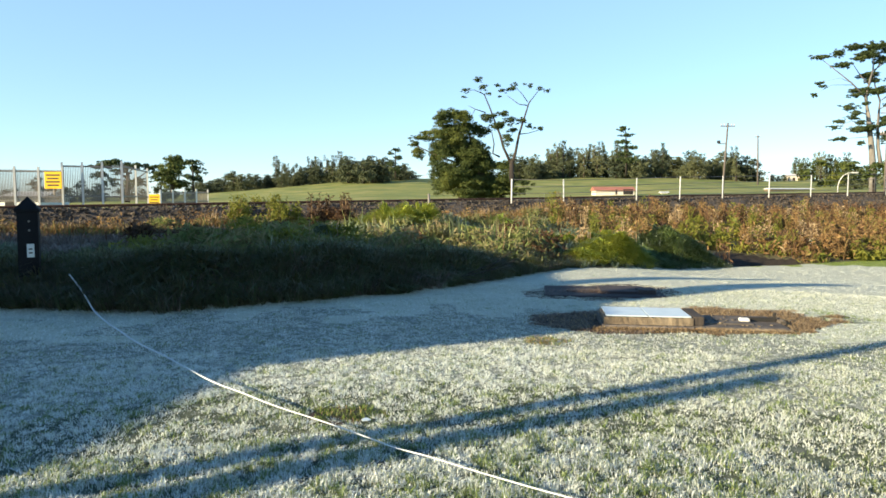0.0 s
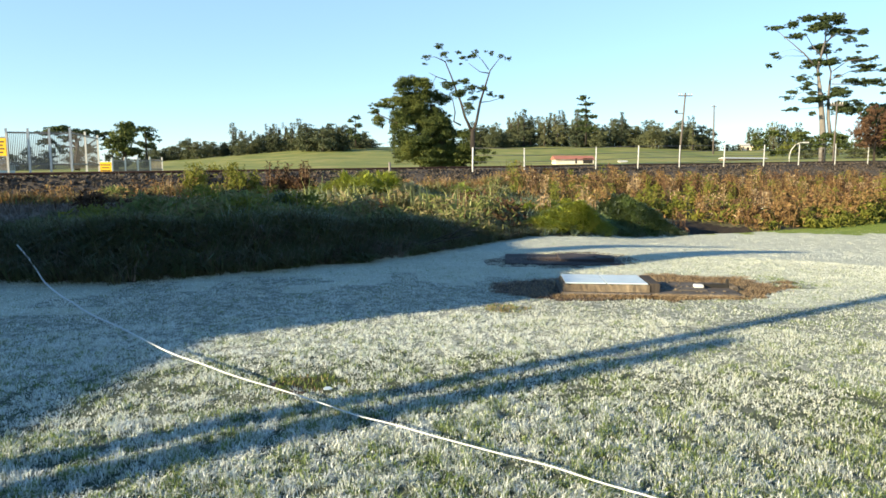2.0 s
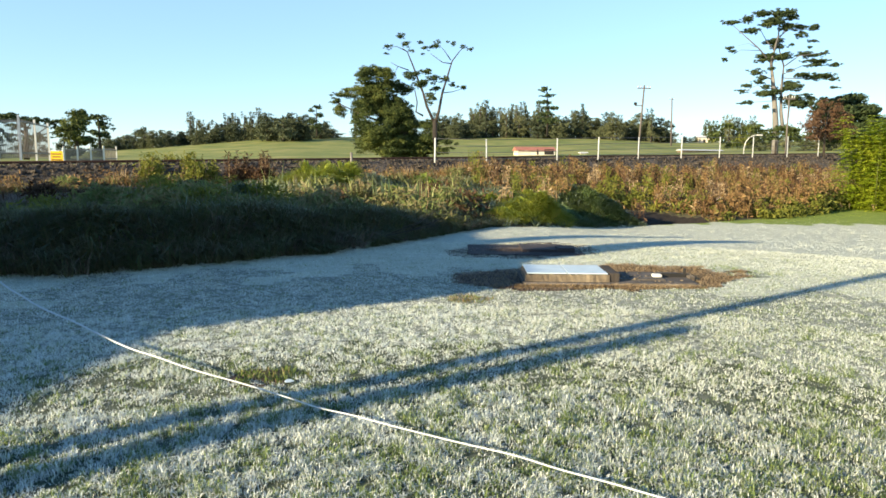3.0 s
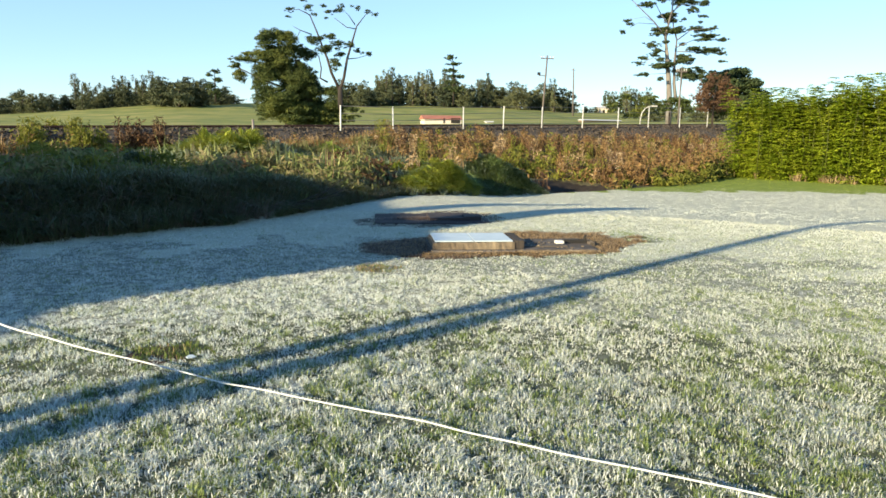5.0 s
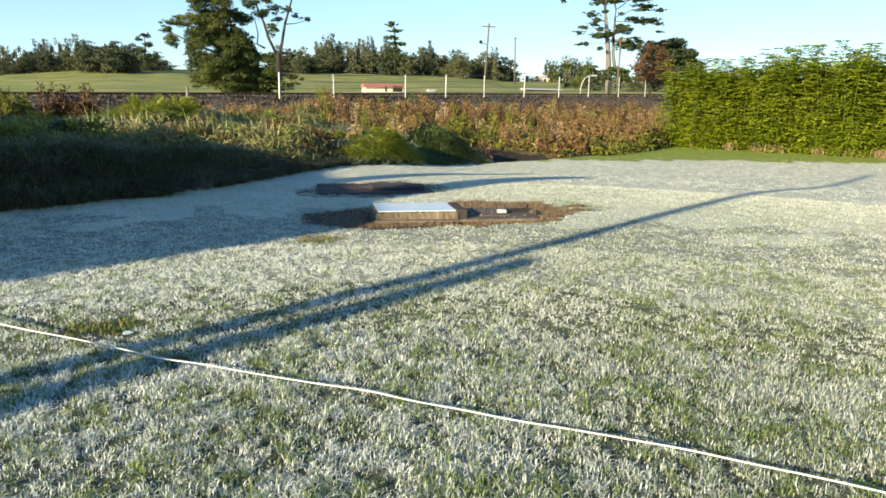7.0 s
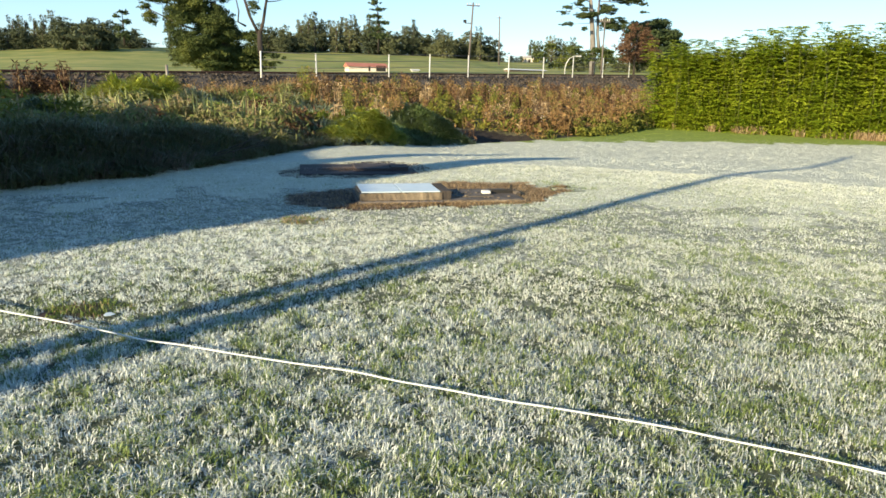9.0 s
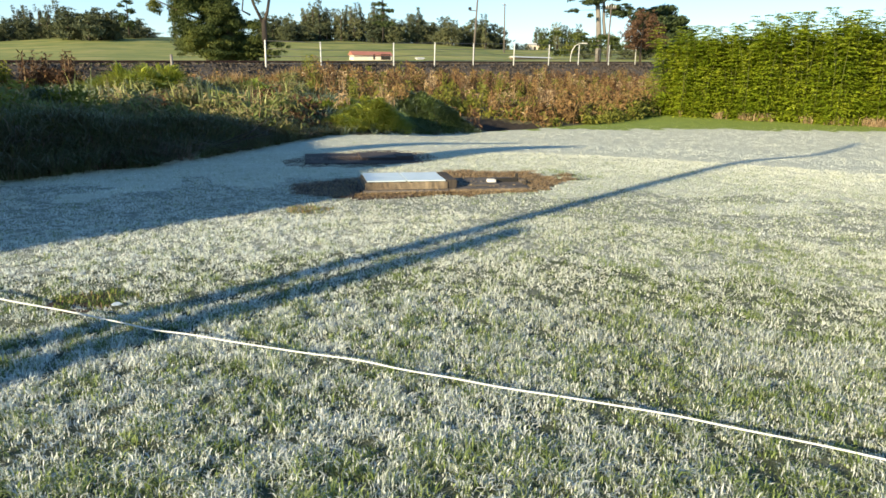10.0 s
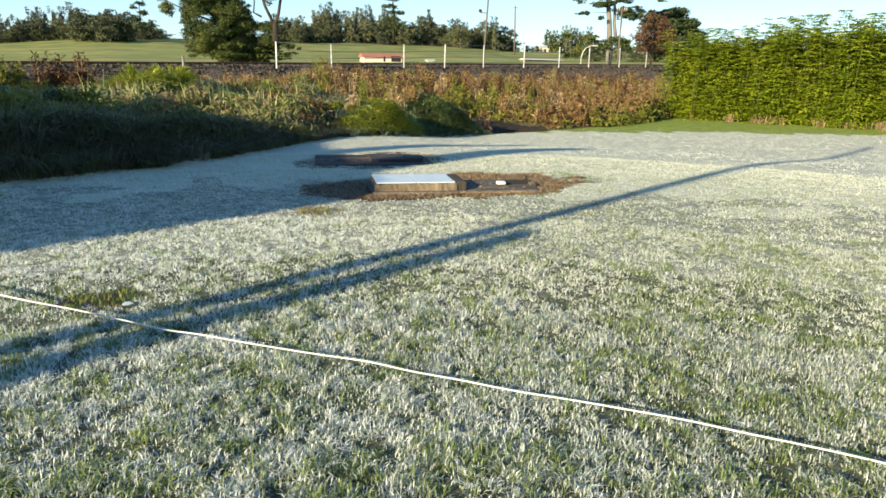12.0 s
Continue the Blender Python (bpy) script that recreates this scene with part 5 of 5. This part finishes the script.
ld_clumps = [(-0.0, 3.5, 1.1, 1.0), (-0.3, 2.0, 1.4, 1.2), (0.5, 1.0, 1.5, 0.8), (1.1, 2.8, 0.8, 0.8)]
tree("pine_tree", (-33.65, 85.00, 2.77), "dense dark pine beyond the railway", ld_clumps, [[(0, 0, 0, 0.25), (0, 0, 3.5, 0.12)]], 0.12, DARKBARK, CYPRESS, 0.8, 1.0, 1.3)
le_clumps = [(-0.1, 3.9, 1.2, 0.6), (0.3, 2.8, 1.2, 0.6), (-0.5, 1.8, 0.9, 0.6), (0.7, 1.6, 0.8, 0.6)]
tree("pine_tree", (-34.70, 95.00, 3.06), "round-topped pine beyond the railway", le_clumps, [[(0, 0, -1, 0.2), (0, 0, 2, 0.14), (0, 0, 4, 0.08)]], 0.12, DARKBARK, NEEDLE, 0.7, 0.9, 1.0)
um_clumps = [(-3.2, 3.8, 1.5, 0.5), (-1.4, 4.1, 1.5, 0.4), (1.2, 3.7, 1.6, 0.5), (3.3, 3.5, 1.3, 0.4), (-3.6, 2.6, 1.2, 0.5), (4.2, 2.7, 1.0, 0.5), (-0.6, 3.0, 1.2, 0.4), (-1.8, 1.6, 1.0, 0.6), (1.9, 1.5, 1.2, 0.6)]
tree("pine_tree", (-41.59, 90.00, 2.47), "spreading umbrella pine behind the palisade fence", um_clumps, [[(0, 0, -1, 0.35), (0.2, 0, 2, 0.28), (0, 0, 4, 0.15)]] + limbs_to(um_clumps, 0, 0.12, 0.4), 0.13, DARKBARK, NEEDLE, 0.8, 1.1, 1.3)
rb_clumps = [(-0.9, 2.1, 0.5, 0.6), (-0.2, 2.7, 0.4, 0.5), (0.4, 2.3, 0.5, 0.6), (-1.3, 1.4, 0.6, 0.7), (-0.4, 1.5, 0.7, 0.7), (0.7, 1.5, 0.7, 0.8), (1.3, 2.0, 0.4, 0.7), (1.5, 1.2, 0.6, 0.6), (-0.1, 0.7, 1.3, 0.5), (0.9, 2.9, 0.25, 0.4)]
tree("brown_bush", (32.62, 46.00, 2.83), "tall dead brown bush beside the bamboo", rb_clumps, [[(0, 0, -0.8, 0.1), (0, 0, 1.2, 0.08), (0.1, 0, 2.2, 0.04)]] + limbs_to(rb_clumps, 0, 0.03, 0.3), 0.05, DARKBARK, RUSTLEAF, 0.6, 0.45, 1.2)
rc_clumps = [(-2.4, 5.9, 2.0, 0.8), (0.0, 6.4, 2.3, 0.7), (2.2, 5.3, 1.2, 0.7), (-0.6, 4.8, 3.0, 1.0), (1.9, 3.9, 1.7, 1.0), (-3.5, 4.7, 1.4, 0.8), (0.4, 2.8, 3.3, 1.4), (4.4, 4.1, 1.2, 0.5)]
tree("pine_tree", (56.18, 75.00, 2.39), "dark spreading pine behind the bamboo hedge", rc_clumps, [[(0, 0, -1, 0.3), (0, 0, 3, 0.2), (0, 0, 5, 0.1)]] + limbs_to(rc_clumps, 0, 0.1, 0.5), 0.13, DARKBARK, NEEDLE, 1.0, 1.0, 1.2)
rg_clumps = [(-0.2, 2.5, 0.9, 0.5), (0.8, 2.0, 0.9, 0.8), (-1.1, 1.7, 0.9, 0.7), (-2.2, 2.6, 1.2, 0.5), (-3.4, 1.6, 0.9, 0.7), (-5.3, 2.7, 1.3, 0.4), (-6.2, 1.8, 1.1, 0.5), (-4.6, 1.0, 1.1, 0.5)]
tree("shrub", (38.99, 62.00, 2.14), "green shrubs below the tall pine", rg_clumps, [[(0, 0, -0.5, 0.1), (0, 0, 1.5, 0.06)]], 0.11, DARKBARK, CYPRESS, 1.5, 0.8, 1.0)

# far woods along the hill: a few kinds, repeated at many sizes
kinds = []
for k, (w, h, cone) in enumerate(((4.2, 6.0, 0), (3.2, 7.5, 0), (2.2, 9.5, 1), (5.0, 5.0, 0), (1.8, 8.0, 1))):
    cl = []
    for j in range(9):
        z = h * (0.10 + 0.85 * (j + 0.5) / 9)
        sp0 = (1.1 - z / h) if cone else math.sin(math.pi * min(0.95, 0.15 + 0.75 * z / h))
        cl.append((random.uniform(-0.5, 0.5) * w * sp0, z, w * 0.58 * max(0.18, sp0), h * 0.11))
    t = tree("far_tree", (0, 0, 0), "distant conifer on the far hill" if cone else "distant rounded tree on the far hill", cl, [[(0, 0, -0.6, 0.3), (0, 0, h * 0.5, 0.2), (0, 0, h * 0.85, 0.06)]], 0.30, DARKBARK, WOODS, 0.8, 0.42, 0.7)
    tagged(t, group="far woods")
    kinds.append(t)


def plant(kind, x, y, size, sink=1.3):
    m = pose(x, y, float(land(x, y)) - sink, 0, 0, random.uniform(0, 360)) @ Matrix.Diagonal((size, size, size, 1))
    return copy_thing(kinds[kind], m)


def row_of_trees(az0, az1, r0, r1, n, pool, s0, s1):
    for i in range(n):
        az = radians(az0 + (az1 - az0) * (i + random.random()) / n)
        r = random.uniform(r0, r1)
        plant(random.choice(pool), r * math.sin(az), r * math.cos(az), random.uniform(s0, s1))


row_of_trees(-20, -2.5, 285, 330, 70, (0, 1, 3, 0), 0.75, 1.45)
row_of_trees(-14, -8.5, 300, 340, 16, (2, 4), 1.1, 1.7)
row_of_trees(-8, -5, 262, 275, 6, (3, 0), 1.7, 2.1)
row_of_trees(5.5, 9.5, 270, 300, 20, (0, 1, 3), 1.2, 1.55)
row_of_trees(8.5, 15, 285, 320, 32, (2, 4, 2, 1), 1.1, 1.85)
row_of_trees(14, 24.5, 275, 320, 46, (0, 1, 3, 2), 1.1, 1.8)
row_of_trees(23.5, 28, 300, 340, 10, (0, 3), 0.6, 0.9)
row_of_trees(27, 31, 310, 340, 14, (2, 4), 1.2, 1.5)
row_of_trees(30, 56, 160, 220, 36, (0, 1, 3), 0.8, 1.3)
row_of_trees(-45, -20, 180, 230, 26, (0, 1, 3), 0.7, 1.1)
plant(0, -96.94, 240.00, 0.9)
plant(0, -1.49, 200.00, 0.9)
for k, t in enumerate(kinds):
    t.matrix_basis = pose(-60 + 14 * k, 285, float(land(-60 + 14 * k, 285)) - 0.3)


# ---- bamboo hedge ----
def bamboo(name, at, height, culms, leaves):
    b = thing(name, at, "dense bright green bamboo clump in a tall hedge", "bamboo", "bamboo hedge")
    tips = []
    for k in range(culms):
        x, y = rng.uniform(-1.0, 1.0), rng.normal(0, 0.45)
        h = height * (rng.uniform(0.78, 1.0) if k % 6 else 1.1)
        lx, ly = rng.normal(0, 0.22), rng.normal(0, 0.22)
        pts = [(x, y, -0.2), (x + lx * 0.2, y + ly * 0.2, h * 0.5), (x + lx, y + ly, h)]
        tips.append(pts)
        part("culm", tube(pts, [0.013, 0.010, 0.004], 5), CULM, b)
    # leaf sprays that arch out from the nodes, layer over layer
    a = np.array(tips)
    pick = np.repeat(rng.integers(0, culms, leaves // 7), 7)  # seven leaves a spray
    t = np.repeat(np.floor(rng.uniform(0.04, 1.03, leaves // 7) * 22) / 22 + rng.normal(0, 0.008, leaves // 7), 7) + pick % 5 * 0.011
    t = np.clip(t, 0.03, 1.0)
    n = len(t)
    k = np.minimum(t * 2, 1)[:, None]
    j = np.maximum(t * 2 - 1, 0)[:, None]
    c = a[pick, 0] * (1 - k) + a[pick, 1] * k + (a[pick, 2] - a[pick, 1]) * j
    turn = np.repeat(rng.uniform(0, 2 * np.pi, n // 7), 7) + rng.normal(0, 0.25, n)
    span = np.repeat(rng.uniform(0.25, 0.75, n // 7), 7) * (1.1 - 0.75 * t)
    along = np.tile(np.linspace(0.25, 1.0, 7), n // 7)
    reach = span * along
    d = np.stack([np.cos(turn), np.sin(turn), 0 * t], 1)
    c = c + d * reach[:, None]
    c[:, 2] += 0.22 * reach - 0.55 * reach ** 2
    fan = turn + rng.normal(0, 0.35, n)
    size = rng.uniform(0.10, 0.19, n)
    tip = c + np.stack([np.cos(fan), np.sin(fan), 0.15 - 0.55 * along + rng.normal(0, 0.15, n)], 1) * size[:, None]
    side = np.stack([-np.sin(fan), np.cos(fan), rng.normal(0, 0.35, n)], 1) * (0.03 * rng.uniform(0.7, 1.3, n))[:, None]
    v = np.stack([c - side, c + side, tip], 1).reshape(-1, 3)
    f = np.arange(3 * n).reshape(-1, 3)
    raw_mesh("foliage", v, f, BAMBOO, b)
    return b


clumps3 = [bamboo("bamboo", (0, 0, 0), 4.25 + 0.1 * k, 15, 9800) for k in range(3)]
hedge = []
line = [(21.6, 27.7), (22.5, 26.6), (23.4, 24.9), (24.6, 23.0), (25.9, 21.4), (27.2, 19.7), (29.5, 17.0)]
for (x0, y0), (x1, y1) in zip(line, line[1:]):
    for k in range(3):
        for back in (0, 0.9):
            hedge.append((x0 + (x1 - x0) * k / 3 + back * 0.8 + random.uniform(-0.4, 0.4), y0 + (y1 - y0) * k / 3 + back * 0.6 + random.uniform(-0.4, 0.4)))
for i, (x, y) in enumerate(hedge):
    s0 = (0.96 + 0.12 * random.random()) * min(1.06, 0.82 + 0.016 * i)
    m = pose(x, y, float(land(x, y)) - 0.05, 0, 0, 67 * i) @ Matrix.Diagonal((1.05, 1.05, s0, 1))
    if i < 3:
        clumps3[i].matrix_basis = m
    else:
        copy_thing(clumps3[i % 3], m)
# dry grass and old stalks along the foot of the hedge
q = np.concatenate([np.stack([np.linspace(x0, x1, 900), np.linspace(y0, y1, 900)], 1) for (x0, y0), (x1, y1) in zip(line, line[1:])])
q = q + rng.normal(0, 0.16, q.shape) + np.array([-0.75, -0.55])
q = q[mottle(q[:, 0], q[:, 1], 0.7) + 0.6 * mottle(q[:, 0], q[:, 1], 0.2) > 0.22]
v, f = blades(np.concatenate([q, land(q[:, 0], q[:, 1])[:, None] - 0.03], 1), rng.uniform(0.12, 0.5, len(q)), rng.uniform(0.012, 0.03, len(q)), rng.uniform(0.05, 0.8, len(q)))
tagged(raw_mesh("dry_grass", v, f, STRAW), "dry straw grass and old stalks along the hedge foot", "grass", kind="stuff")
vent = thing("vent_pipe", (23.6, 23.6, -0.4), "small grey pipe outlet at the foot of the hedge", "pipe")
part("pipe", tube([(0, 0, 0), (0, 0, 0.3)], [0.1, 0.1], 10), GALV, vent)
part("cap", tube([(0, -0.08, 0.2), (0, -0.2, 0.2)], [0.07, 0.07], 10), DARK, vent)

# a fallen pink leaf on the frost
leaf = thing("fallen_leaf", (-0.85, 7.05, 0.055), "small pink fallen leaf on the frosted lawn", "leaf")
v, f = flakes(np.array([[0, 0, 0.0]]), np.full(1, 0.03), flat=0.8)
raw_mesh("blade", v, f, material("pink_leaf", [(0.55, 0.28, 0.22), (0.65, 0.36, 0.28)], 20.0, 0.7), leaf)


# ---- broken branches lying on the bank ----
def branch(at, tips, label):
    b = thing("fallen_branch", at, label, "branch", "fallen branches")
    for k, tip in enumerate(tips):
        m = tuple(0.5 * c + random.uniform(-0.05, 0.05) for c in tip)
        part("stick", tube([(0, 0, 0), m, tip], [0.011, 0.008, 0.004], 5), DARKBARK, b)


for (x, y), tips in (((0.3, 12.9), [(0.9, 0.3, 0.32), (0.7, -0.1, -0.02), (1.1, 0.4, 0.18)]), ((0.9, 13.9), [(0.8, 0.3, 0.3), (0.6, 0.2, 0.42)]), ((-3.1, 10.7), [(0.35, -0.5, -0.2), (-0.2, 0.1, 0.45)]), ((2.3, 18.6), [(0.5, 0.2, 0.6), (0.15, 0.1, 0.7), (0.8, 0.3, 0.4)])):
    branch((x, y, float(land(x, y)) + 0.16), tips, "bare brown broken branch lying in the bank grass")
